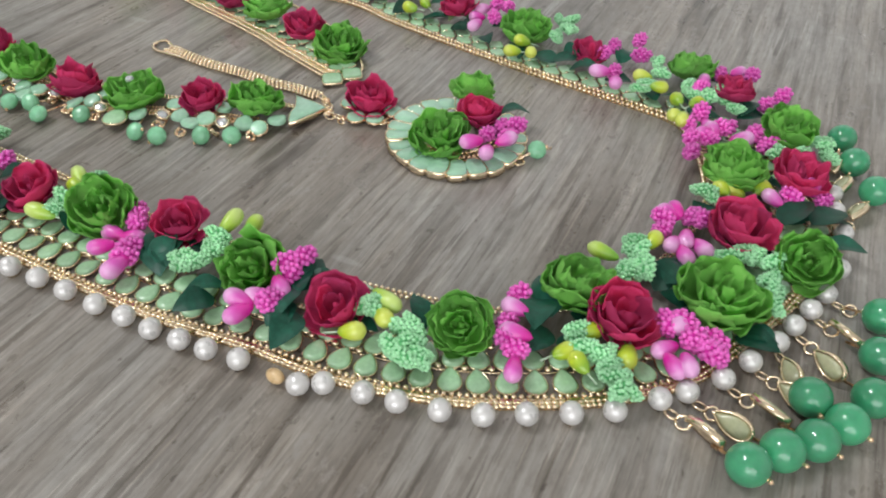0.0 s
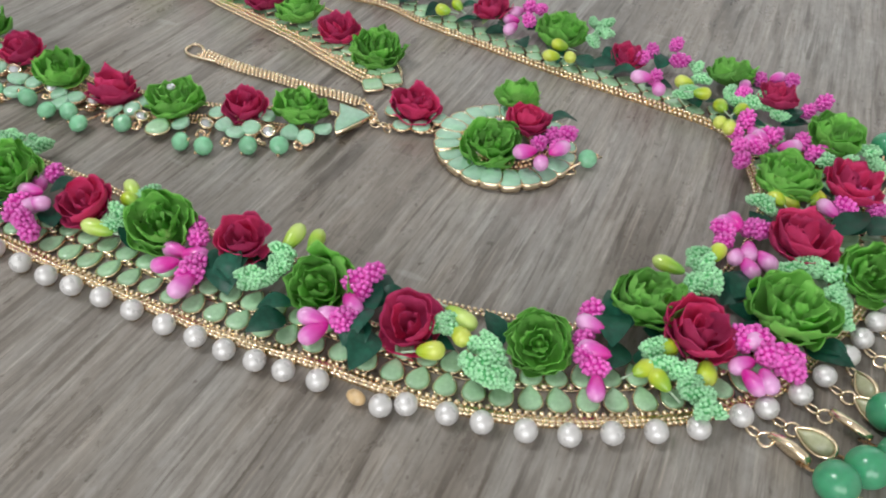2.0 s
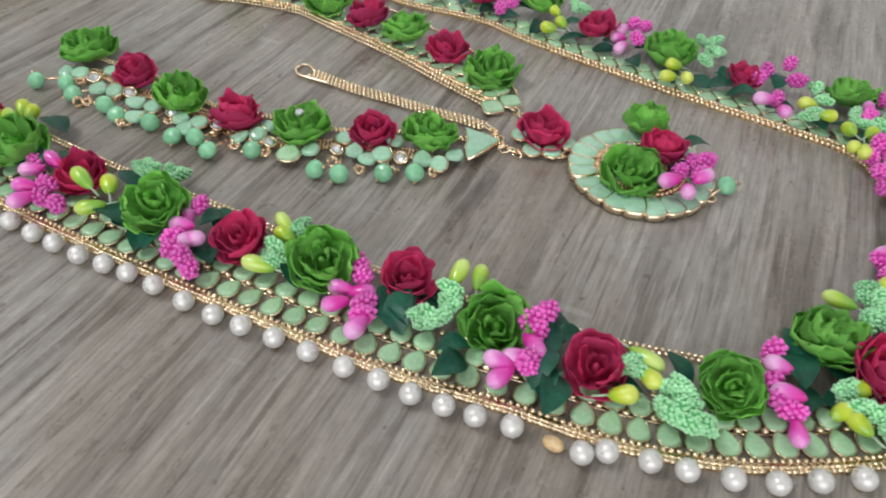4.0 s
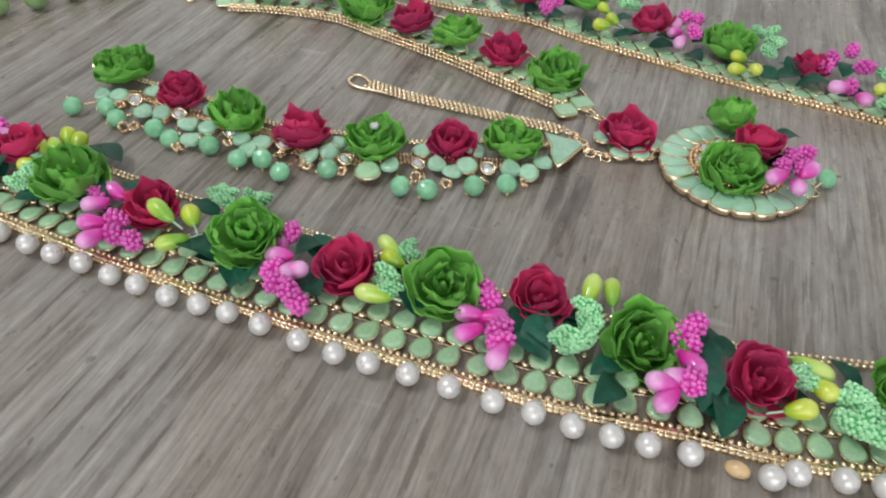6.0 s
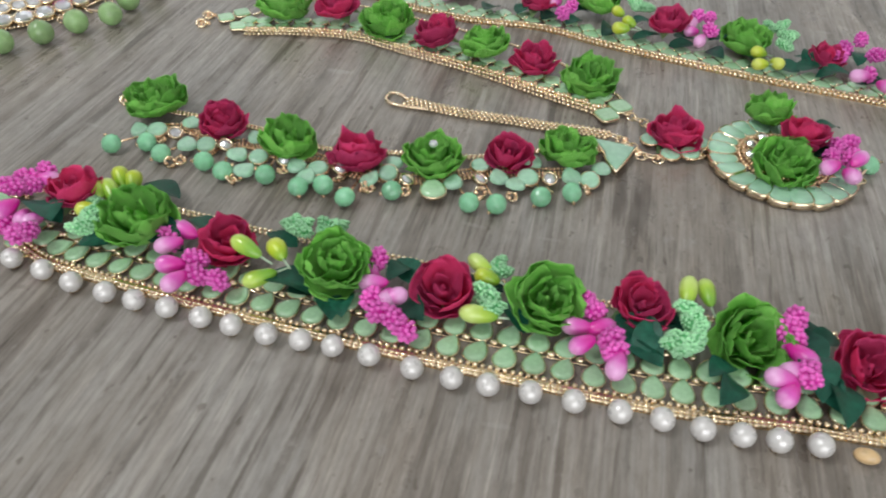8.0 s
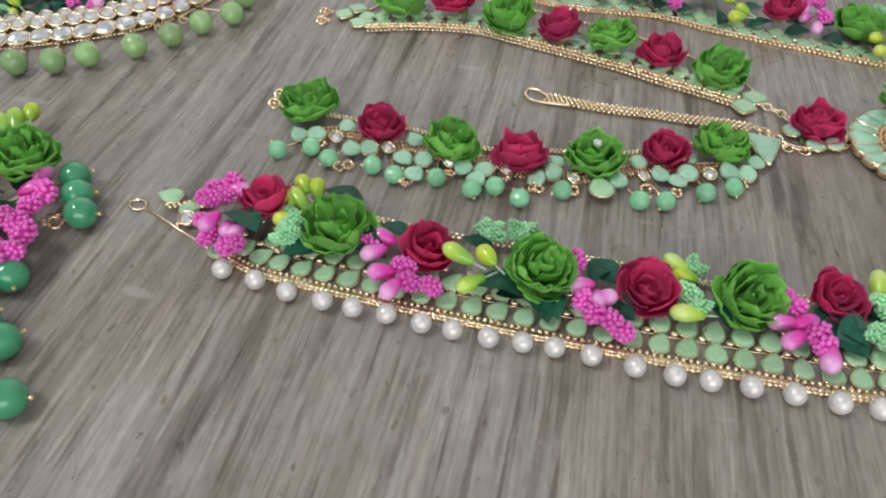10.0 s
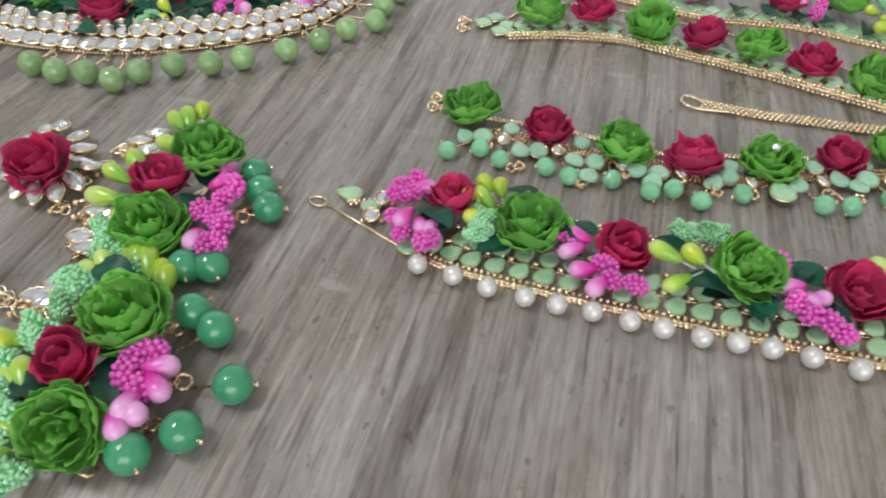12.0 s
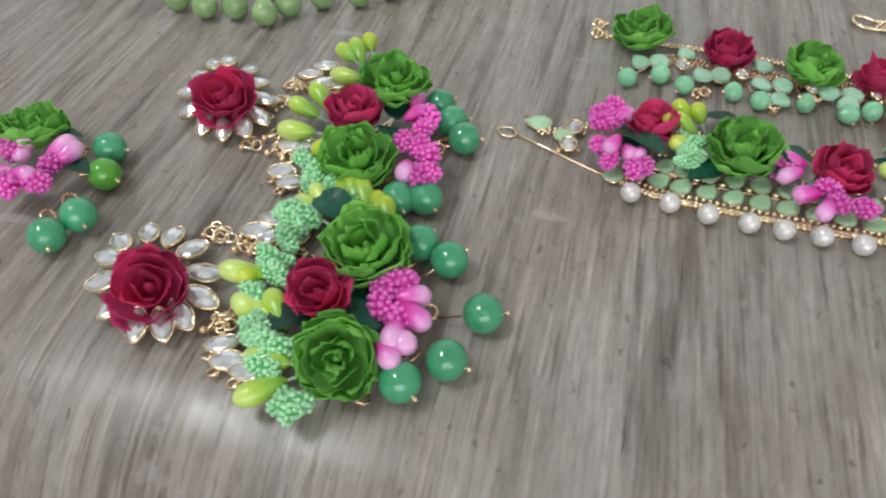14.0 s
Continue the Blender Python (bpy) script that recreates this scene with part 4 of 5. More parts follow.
EARRING_ROSES = [
    (-0.1455, 0.2224, 0.0105, 0.0091, 19, 'r'), (-0.0992, 0.2249, 0.0125, 0.0092, 9, 'g'), (-0.1093, 0.2131, 0.0116, 0.0078, -5, 'r'), (-0.1076, 0.1966, 0.01, 0.0095, 15, 'g'), (-0.149, 0.1559, 0.0095, 0.0087, 31, 'r'),
    (-0.1035, 0.1636, 0.0124, 0.0095, 9, 'g'), (-0.1134, 0.1524, 0.0112, 0.0071, 19, 'r'), (-0.1079, 0.1365, 0.0097, 0.0083, 38, 'g'), (-0.1942, 0.212, 0.0095, 0.0092, -12, 'g'),
]
EARRING_BEADS = [
    (-0.0869, 0.2237), (-0.0839, 0.2159), (-0.0809, 0.2085), (-0.0977, 0.186), (-0.0912, 0.1861), (-0.0922, 0.1711),
    (-0.0858, 0.1657), (-0.0791, 0.1504), (-0.087, 0.1391), (-0.0961, 0.1344), (-0.1737, 0.208), (-0.1721, 0.1977),
    (-0.174, 0.1831), (-0.1792, 0.1765),
]
EARRING_HEADS_A = [
    (-0.1134, 0.2459, 124, 'e'), (-0.1106, 0.2468, 106, 'e'), (-0.1076, 0.2523, 101, 'l'), (-0.1123, 0.2355, 150, 'e'), (-0.1186, 0.2234, 122, 'e'),
    (-0.1226, 0.2197, 149, 'e'), (-0.1233, 0.211, 163, 'e'), (-0.1169, 0.2019, 122, 'l'), (-0.111, 0.1859, 82, 'e'), (-0.1053, 0.184, 107, 'e'),
    (-0.1174, 0.1808, 132, 'e'), (-0.1208, 0.1996, 123, 'm'), (-0.1185, 0.1952, 119, 'm'), (-0.1189, 0.192, 80, 'm'), (-0.1111, 0.1861, 137, 'm'),
    (-0.1189, 0.1796, 157, 'm'), (-0.1224, 0.1816, -150, 'm'), (-0.0934, 0.2195, 86, 'b'), (-0.094, 0.2129, 37, 'b'), (-0.0899, 0.2125, 106, 'p'),
]
EARRING_HEADS_A_LOWER = [
    (-0.0917, 0.2064, 48, 'p'), (-0.0963, 0.2014, 91, 'p'), (-0.0924, 0.1993, 69, 'p'), (-0.0957, 0.1924, -98, 'b'), (-0.0903, 0.1901, -33, 'p'),
    (-0.115, 0.1834, 121, 'e'), (-0.1081, 0.1856, 102, 'e'), (-0.1174, 0.1878, 144, 'm'), (-0.1133, 0.1877, 122, 'm'), (-0.1077, 0.186, 126, 'm'),
    (-0.1212, 0.1769, 151, 'm'), (-0.1181, 0.2032, 82, 'l'), (-0.1023, 0.1826, 95, 'l'), (-0.09, 0.1964, 72, 'p'), (-0.0927, 0.1897, -75, 'p'),
]
EARRING_HEADS_B = [
    (-0.1286, 0.1611, 173, 'e'), (-0.1284, 0.1611, -141, 'l'), (-0.1236, 0.1506, 149, 'e'), (-0.1208, 0.1494, 115, 'e'), (-0.1208, 0.1332, -156, 'e'),
    (-0.1207, 0.1392, 162, 'e'), (-0.1001, 0.1804, 107, 'l'), (-0.1245, 0.1655, 140, 'm'), (-0.1238, 0.1606, 141, 'm'), (-0.1277, 0.1564, 132, 'm'),
    (-0.1251, 0.1477, 164, 'm'), (-0.123, 0.1434, 162, 'm'), (-0.1221, 0.1424, 133, 'm'), (-0.1157, 0.13, 157, 'm'), (-0.1156, 0.1288, -111, 'm'),
    (-0.1219, 0.1774, 141, 'm'), (-0.0975, 0.1568, 67, 'p'), (-0.096, 0.1555, 178, 'p'), (-0.0946, 0.1521, 9, 'b'), (-0.0996, 0.1493, -51, 'p'),
]
EARRING_HEADS_B_LOWER = [
    (-0.0967, 0.1467, -81, 'p'), (-0.0967, 0.1415, -40, 'b'), (-0.0989, 0.1392, -66, 'b'),
    (-0.1265, 0.1544, 142, 'm'), (-0.1204, 0.1427, 139, 'm'), (-0.1248, 0.1435, 134, 'm'), (-0.1259, 0.1506, 142, 'e'), (-0.1221, 0.1711, 125, 'm'),
    (-0.0937, 0.1477, -47, 'b'), (-0.0971, 0.1429, -98, 'b'), (-0.1223, 0.1364, 146, 'm'), (-0.0994, 0.1537, 133, 'p'),
]
EARRING_CRYSTALS_A = [
    (-0.136, 0.2299), (-0.1252, 0.2427), (-0.1209, 0.247), (-0.1211, 0.2382), (-0.1153, 0.2374), (-0.1279, 0.1995),
    (-0.1251, 0.1951), (-0.1267, 0.2102), (-0.1228, 0.2091),
]
EARRING_CRYSTALS_B = [
    (-0.1311, 0.1784), (-0.1272, 0.182), (-0.1271, 0.176), (-0.122, 0.1753), (-0.1329, 0.1456), (-0.131, 0.1416),
    (-0.1265, 0.1388),
]
EARRING_LINKS_A = [
    (-0.1308, 0.2395), (-0.1322, 0.2311), (-0.127, 0.2379), (-0.1377, 0.2247), (-0.1332, 0.2156), (-0.1316, 0.2095),
    (-0.1388, 0.2122), (-0.1271, 0.2065), (-0.1179, 0.2347),
]
EARRING_LINKS_B = [
    (-0.1421, 0.1793), (-0.1395, 0.1778), (-0.1339, 0.1744), (-0.1349, 0.1522), (-0.1333, 0.1537), (-0.1365, 0.1515),
    (-0.1304, 0.1734), (-0.1245, 0.1732), (-0.1202, 0.1704),
]
EARRING_COPPER_LINKS_A = [
    (-0.0885, 0.2206), (-0.0879, 0.2071), (-0.0959, 0.1941), (-0.0987, 0.1942), (-0.0856, 0.2094),
]
EARRING_COPPER_LINKS_B = [
    (-0.0952, 0.1673), (-0.0904, 0.1527), (-0.0944, 0.1422), (-0.1036, 0.1324), (-0.0967, 0.142),
]
PIECE_HEADS = [
    (-0.1948, 0.2019, -35, 'p'), (-0.1926, 0.2024, -80, 'b'), (-0.1961, 0.2036, -51, 'p'), (-0.1948, 0.2046, -19, 'b'), (-0.185, 0.1907, 6, 'p'),
    (-0.1891, 0.1916, 40, 'b'), (-0.1869, 0.1922, 11, 'p'), (-0.1896, 0.1923, -1, 'b'), (-0.1838, 0.1973, 40, 'p'), (-0.1828, 0.2014, 42, 'b'),
    (-0.1813, 0.2026, -31, 'p'), (-0.1808, 0.1998, 50, 'b'), (-0.191, 0.1886, -70, 'p'), (-0.195, 0.1938, -25, 'b'), (-0.1925, 0.1898, -14, 'p'),
    (-0.194, 0.1901, -2, 'b'),
]
EARRING_LEAVES = [
    (-0.0984, 0.2207, 90), (-0.1003, 0.2084, -80), (-0.1030, 0.1492, 100), (-0.1029, 0.1583, -80), (-0.1113, 0.1803, 150), (-0.1180, 0.1482, 200),
    (-0.1877, 0.2095, 0), (-0.1794, 0.1979, -30),
]
STUD_A = [
    (-0.1585, 0.2426), (-0.1557, 0.2494), (-0.1509, 0.2514), (-0.1430, 0.2449), (-0.1393, 0.2375), (-0.1356, 0.2290),
    (-0.1358, 0.2199), (-0.1397, 0.2150), (-0.1456, 0.2140), (-0.1515, 0.2167), (-0.1570, 0.2246), (-0.1600, 0.2341),
]
STUD_B = [
    (-0.1627, 0.1757), (-0.1562, 0.1786), (-0.1496, 0.1771), (-0.1436, 0.1724), (-0.1387, 0.1641), (-0.1377, 0.1564),
    (-0.1414, 0.1512), (-0.1455, 0.1484), (-0.1514, 0.1486), (-0.1585, 0.1547), (-0.1636, 0.1623), (-0.1644, 0.1704),
]
CHOKER_BEADS = [
    (-0.1991, 0.3025), (-0.1747, 0.2874), (-0.1643, 0.2821), (-0.154, 0.2811), (-0.1435, 0.2763), (-0.1363, 0.2815),
    (-0.1257, 0.2865), (-0.1134, 0.2874), (-0.103, 0.2913), (-0.0884, 0.2969), (-0.0774, 0.3045), (-0.0683, 0.3135),
    (-0.058, 0.3205), (-0.0555, 0.334), (-0.0493, 0.3462), (-0.2112, 0.3011),
]
CHOKER_LINE = [
    (-0.2248, 0.3235), (-0.2111, 0.319), (-0.196, 0.3127), (-0.1803, 0.3085), (-0.1652, 0.3055), (-0.151, 0.3035),
    (-0.1386, 0.3045), (-0.1247, 0.3072), (-0.1107, 0.3105), (-0.0968, 0.316), (-0.0848, 0.3235), (-0.076, 0.3345),
    (-0.069, 0.347), (-0.064, 0.361),
]
CHOKER_ROSES = [
    (-0.1605, 0.3250, 0.0095, 'r'), (-0.1353, 0.3426, 0.0095, 'r'), (-0.1125, 0.3658, 0.0106, 'g'), (-0.1884, 0.3395, 0.0098, 'g'), (-0.0857, 0.3776, 0.0099, 'r'), (-0.1683, 0.3699, 0.0106, 'g'),
]
CHOKER_BUDS = [
    (-0.1518, 0.3326, 'l'), (-0.1388, 0.3226, 'l'), (-0.1455, 0.3401, 'm'), (-0.1434, 0.3204, 'm'), (-0.1092, 0.3383, 'm'), (-0.1047, 0.3434, 'm'),
    (-0.1181, 0.3294, 'p'), (-0.1180, 0.3421, 'p'), (-0.1098, 0.3268, 'p'), (-0.0924, 0.3443, 'p'), (-0.0842, 0.3362, 'p'), (-0.0980, 0.3498, 'p'),
    (-0.1283, 0.3346, 'd'), (-0.1654, 0.3117, 'd'), (-0.1524, 0.3160, 'd'),
]


# ---- the room ----
def block(name, x0, y0, z0, x1, y1, z1, material, parent=None):
    bm = bmesh.new()
    bmesh.ops.create_cube(bm, size=1)
    bmesh.ops.scale(bm, vec=(x1 - x0, y1 - y0, z1 - z0), verts=bm.verts)
    bmesh.ops.translate(bm, vec=((x0 + x1) / 2, (y0 + y1) / 2, (z0 + z1) / 2), verts=bm.verts)
    bmesh.ops.bevel(bm, geom=bm.edges[:], offset=min(0.004, 0.2 * min(x1 - x0, y1 - y0, z1 - z0)), segments=2, affect="EDGES")
    ob = new(name, finish(bm, name, material, smooth=False))
    ob.parent = parent
    return ob


def wall(name, boxes):
    bm = bmesh.new()
    for x0, y0, z0, x1, y1, z1 in boxes:
        made = bmesh.ops.create_cube(bm, size=1)["verts"]
        bmesh.ops.scale(bm, vec=(x1 - x0, y1 - y0, z1 - z0), verts=made)
        bmesh.ops.translate(bm, vec=((x0 + x1) / 2, (y0 + y1) / 2, (z0 + z1) / 2), verts=made)
    return tagged(new(name, finish(bm, name, WALL, smooth=False)), "plain cream painted room wall", "wall", kind="structure")


tagged(block("floor", -2.2, -2.2, -0.82, 2.2, 2.2, -0.76, FLOOR), "grey tiled room floor", "floor", kind="structure")
tagged(block("ceiling", -2.2, -2.2, 1.9, 2.2, 2.2, 2.0, WALL), "plain white painted ceiling", "ceiling", kind="structure")
wall("wall_north", [(-2.2, 2.0, -0.76, -1.15, 2.2, 1.9), (1.55, 2.0, -0.76, 2.2, 2.2, 1.9), (-1.15, 2.0, -0.76, 1.55, 2.2, 0.25), (-1.15, 2.0, 1.75, 1.55, 2.2, 1.9)])
wall("wall_east", [(2.0, -2.0, -0.76, 2.2, 2.0, 1.9)])
wall("wall_west", [(-2.2, -2.0, -0.76, -2.0, 2.0, 1.9)])
wall("wall_south", [(-2.2, -2.2, -0.76, -1.05, -2.0, 1.9), (1.25, -2.2, -0.76, 2.2, -2.0, 1.9), (-1.05, -2.2, -0.76, 1.25, -2.0, 0.15), (-1.05, -2.2, 1.65, 1.25, -2.0, 1.9)])
FRAME_PAINT = plain("white_frame_paint", (0.8, 0.8, 0.78), 0.5, vary=0.03, scale=20)
# windows out of view, added to go with the two fill lamps
for name, x0, x1, y0, z0, z1 in (("added_window_1", -1.15, 1.55, 2.08, 0.25, 1.75), ("added_window_2", -1.05, 1.25, -2.14, 0.15, 1.65)):
    window = thing(name, ((x0 + x1) / 2, y0, z0), "unseen white framed window, added round a fill lamp", "window", kind="structure")
    xm = (x0 + x1) / 2
    for box in ((x0, y0, z0, x0 + 0.06, y0 + 0.06, z1), (x1 - 0.06, y0, z0, x1, y0 + 0.06, z1), (x0 + 0.06, y0, z0, x1 - 0.06, y0 + 0.06, z0 + 0.06), (x0 + 0.06, y0, z1 - 0.06, x1 - 0.06, y0 + 0.06, z1), (xm - 0.03, y0, z0 + 0.06, xm + 0.03, y0 + 0.06, z1 - 0.06)):
        bar = block("window_frame", *box, FRAME_PAINT)
        bar.parent, bar.location = window, -window.location
lamp = thing("ceiling_light", (-0.80, 0.12, 1.9), "square white ceiling light panel", "ceiling light")
body = block("housing", -1.13, -0.21, 1.85, -0.47, 0.45, 1.9, FRAME_PAINT)
body.parent, body.location = lamp, -lamp.location
panel = block("diffuser", -1.10, -0.18, 1.838, -0.50, 0.42, 1.848, FRAME_PAINT)
panel.parent, panel.location = lamp, -lamp.location

# ---- the table: a laminate sheet with a rounded front edge, grain running away from it ----
TABLE = at(0.0471, 0.0863, 0, -15.3)


def tabletop_mesh():
    """The sheet's profile, swept along its front edge."""
    r, start = 0.045, 0.009
    prof = [(0.80, 0.0)] + [(v, 0.0) for v in (0.6, 0.4, 0.2, 0.1, 0.05, 0.02)] + [(start - r * math.sin(a), -r + r * math.cos(a)) for a in (radians(d) for d in range(0, 67, 6))] + [(start - r * 0.92, -0.05), (0.80, -0.05)]
    us = [-0.75 + 0.05 * i for i in range(31)]
    n = len(prof)
    verts = [(u, v, z) for u in us for v, z in prof]
    faces = [[i * n + k, i * n + (k + 1) % n, (i + 1) * n + (k + 1) % n, (i + 1) * n + k] for i in range(len(us) - 1) for k in range(n)]
    faces += [list(range(n))[::-1], [(len(us) - 1) * n + k for k in range(n)]]
    me = solid_mesh("tabletop", WOOD, verts, faces)
    bm = bmesh.new()
    bm.from_mesh(me)
    bmesh.ops.recalc_face_normals(bm, faces=bm.faces)
    for f in bm.faces:
        f.smooth = f.normal.z > 0.02
    bm.to_mesh(me)
    bm.free()
    return me


table = thing("table", (0.0447, 0.0776, -0.76), "taupe wood-grain laminate table with a rounded front edge", "table")
put("tabletop", tabletop_mesh(), table, TABLE)
LEG = plain("dark_table_leg", (0.10, 0.08, 0.07), 0.5)
for u, v in ((-0.68, 0.08), (0.68, 0.08), (-0.68, 0.74), (0.68, 0.74)):
    p = TABLE @ Vector((u, v, 0))
    bm = bmesh.new()
    bmesh.ops.create_cone(bm, cap_ends=True, segments=16, radius1=0.02, radius2=0.028, depth=0.726, matrix=Matrix.Translation((p.x, p.y, -0.397)))
    put("leg", finish(bm, "leg", LEG, smooth=False), table, Matrix.Identity(4))

# ---- the floral necklace ----
rng = random.Random(5)
necklace = thing("necklace", (0.12, 0.17, 0), "bridal necklace of paper roses, mint stones, pearls and jade drops", "necklace")
OUTER_NEAR = OUTER_CHAIN[:20]
ball_chain(necklace, "ball_chain", OUTER_NEAR, 0.0013, 0.0015, step=0.00165, sway=0.0017)
box_chain(necklace, "box_chain", OUTER_NEAR, 0.0012, 0.0009, 0.0005)
box_chain(necklace, "box_chain", OUTER_NEAR, 0.0012, 0.0009, -0.0004)


def strip(parent, name, points, inner, outer, z, material):
    """A thin flat metal band along a curve."""
    line = spline(points, 0.003)
    verts = []
    for x, y, a in line:
        for off, h in ((inner, z), (outer, z), (outer, z - 0.0003), (inner, z - 0.0003)):
            verts.append((x - off * math.sin(a), y + off * math.cos(a), h))
    faces = [[4 * i + k, 4 * i + (k + 1) % 4, 4 * i + 4 + (k + 1) % 4, 4 * i + 4 + k] for i in range(len(line) - 1) for k in range(4)]
    return put(name, solid_mesh(name, material, verts, faces, smooth=False), parent, Matrix.Identity(4))


strip(necklace, "backing_band", OUTER_NEAR, 0.0020, -0.0008, 0.0004, GOLD)
strip(necklace, "backing_band", INNER_CHAIN[12:], 0.0004, -0.0022, 0.0003, GOLD)
for k, (sway, z) in enumerate(((0.0004, 0.0012), (-0.0010, 0.0018), (-0.0024, 0.0012))):
    ball_chain(necklace, "ball_chain", INNER_CHAIN[12:], 0.0015, z, sway=sway, phase=k % 2)
for k, sway in enumerate((0.0, -0.0013)):
    ball_chain(necklace, "ball_chain", INNER_CHAIN[:13], 0.0012, 0.0012, step=0.0015, sway=sway, phase=k)
wire(necklace, "wire", [(x - 0.0086 * math.sin(a), y + 0.0086 * math.cos(a), 0.0005) for x, y, a in spline(OUTER_NEAR, 0.004)], 0.00022)
studs = []
for row, offset in ((0, 0.0058), (1, 0.0122)):
    for i, (x, y, a) in enumerate(spline(OUTER_CHAIN, 0.0064)):
        x, y = x - offset * math.sin(a), y + offset * math.cos(a)
        if y > 0.262 and x < 0.26:
            if row and i % 2:
                add_leaf(necklace, x, y, 0.003, rng.uniform(0, 360), rng, 0.9)
            continue
        if i > 1 or row == 0:
            add_stone(necklace, x, y, math.degrees(a) + 68 + 25 * min(1, max(0, (x - 0.02) / 0.11)) + rng.uniform(-9, 9), rng.uniform(0.94, 1.0), tilt=rng.uniform(-5, 5))
        for k in (-0.0030, 0.0030):
            studs.append(Matrix.Translation((x + k * math.cos(a) - 0.0032 * math.sin(a), y + k * math.sin(a) + 0.0032 * math.cos(a), 0.0013)) @ Matrix.Scale(0.0008, 4))
for i, (x, y, a) in enumerate(spline(INNER_CHAIN, 0.0076)):
    if abs(a) > 1.6:
        add_stone(necklace, x + 0.0042 * math.sin(a), y - 0.0046 * math.cos(a), math.degrees(a) + 45, 1.0, shape=(SQUARE_STONE, SQUARE_SETTING))
        add_stone(necklace, x + 0.0038 * math.cos(a) + 0.0092 * math.sin(a), y + 0.0038 * math.sin(a) - 0.0092 * math.cos(a), math.degrees(a) + 45, 1.0, shape=(SQUARE_STONE, SQUARE_SETTING))
        studs.append(Matrix.Translation((x + 0.003 * math.cos(a) + 0.0075 * math.sin(a), y - 0.0075 * math.cos(a), 0.0014)) @ Matrix.Scale(0.0008, 4))
tagged(put("studs", scatter("studs", GOLD, BALL, studs), necklace, Matrix.Identity(4)), "small gold balls between the stones", kind="stuff")
band = spline(OUTER_CHAIN, 0.001)
for x, y in PEARLS:
    nx, ny, _ = min(band, key=lambda q: math.hypot(q[0] - x, q[1] - y))
    wire(necklace, "post", [(x, y, 0.0026), (nx, ny, 0.0010)], 0.0005)
    ob = put("pearl", PEARL_MESH, necklace, at(x, y, 0.0029, rng.uniform(0, 360)))
    put("setting", PEARL_CUP, ob, Matrix.Translation((0, 0, -0.0026)), "gold cup")
put("amber_bead", sphere("amber_bead", AMBER, 0.0016, 1.5), necklace, at(0.1444, 0.1327, 0.0017, 60, 80), "small amber bead beside a pair of pearls")
for x, y, z, r, lean, c in NECKLACE_ROSES + NECKLACE_FAR_ROSES:
    add_rose(necklace, x, y, z, r, lean, c, rng)
    a = rng.uniform(0, 6.28)
    add_leaf(necklace, x + 0.75 * r * math.cos(a), y + 0.75 * r * math.sin(a), 0.0030, math.degrees(a), rng, 0.7)


def away(x, y, roses):
    """The direction from the nearest rose, in radians."""
    near = min(roses, key=lambda q: math.hypot(q[0] - x, q[1] - y))
    return math.atan2(y - near[1], x - near[0])


for heads in (HEADS_END, HEADS_FIRST, HEADS_SECOND, HEADS_THIRD, HEADS_FOURTH, HEADS_BEND, HEADS_CORNER, HEADS_TURN, HEADS_RETURN, HEADS_FAR):
    add_heads(necklace, heads, 0.0066, rng)
add_heads(necklace, HEADS_END_TOP, 0.0095, rng)
add_heads(necklace, [(0.0187, 0.1808, 146, 'e'), (0.0246, 0.1815, 120, 'l')], 0.0115, rng)
for x, y in PINK_CLUSTERS:
    add_spray(necklace, x, y, 0.0066, "p", rng, 7, radians(62), 0.0055)
for x, y in LIME_BUDS:
    add_spray(necklace, x, y, 0.0068, "l", rng, 1, away(x, y, NECKLACE_FAR_ROSES))
for x, y in MINT_SPRIGS:
    add_spray(necklace, x, y, 0.0062, "m", rng, 5, None, 0.0036)
for x, y, yaw in DARK_LEAVES[::2] + DARK_LEAVES_BEND:
    add_leaf(necklace, x, y, 0.0040, yaw, rng, 0.9)
for x, y, z, yaw, size in SHOWN_LEAVES + SHOWN_LEAVES_BEND:
    add_leaf(necklace, x, y, z, yaw, rng, size)
# hook at the open end
hx, hy = POINTS[0]
put("hook", ring("hook", GOLD, 0.0026, 0.0004, 0.75), necklace, at(hx, hy, 0.0006, -30))
wire(necklace, "wire", [(hx + 0.002, hy - 0.001, 0.0006), (hx + 0.008, hy - 0.006, 0.0006), OUTER_CHAIN[0] + (0.0006,)], 0.0004)
for (x, y), yaw, size in (((-0.0603, 0.2182), 165, 1.1), ((-0.0535, 0.2126), 20, 0.95), ((-0.0432, 0.1964), 60, 1.0)):
    add_stone(necklace, x, y, yaw, size, z=0.0010)
for x, y in ((-0.0508, 0.2149), (-0.0535, 0.2078)):
    ob = put("crystal", ROUND_STONE, necklace, at(x, y, 0.0016, 0, 15, 0, 1.6))
    put("setting", ROUND_SETTING, ob, Matrix.Identity(4), "gold rim")
    for k in (-1, 1):
        put("gold_ball", PIN_END, necklace, at(x + 0.0026 * k, y - 0.001, 0.001, 0, 0, 0, 1.3))


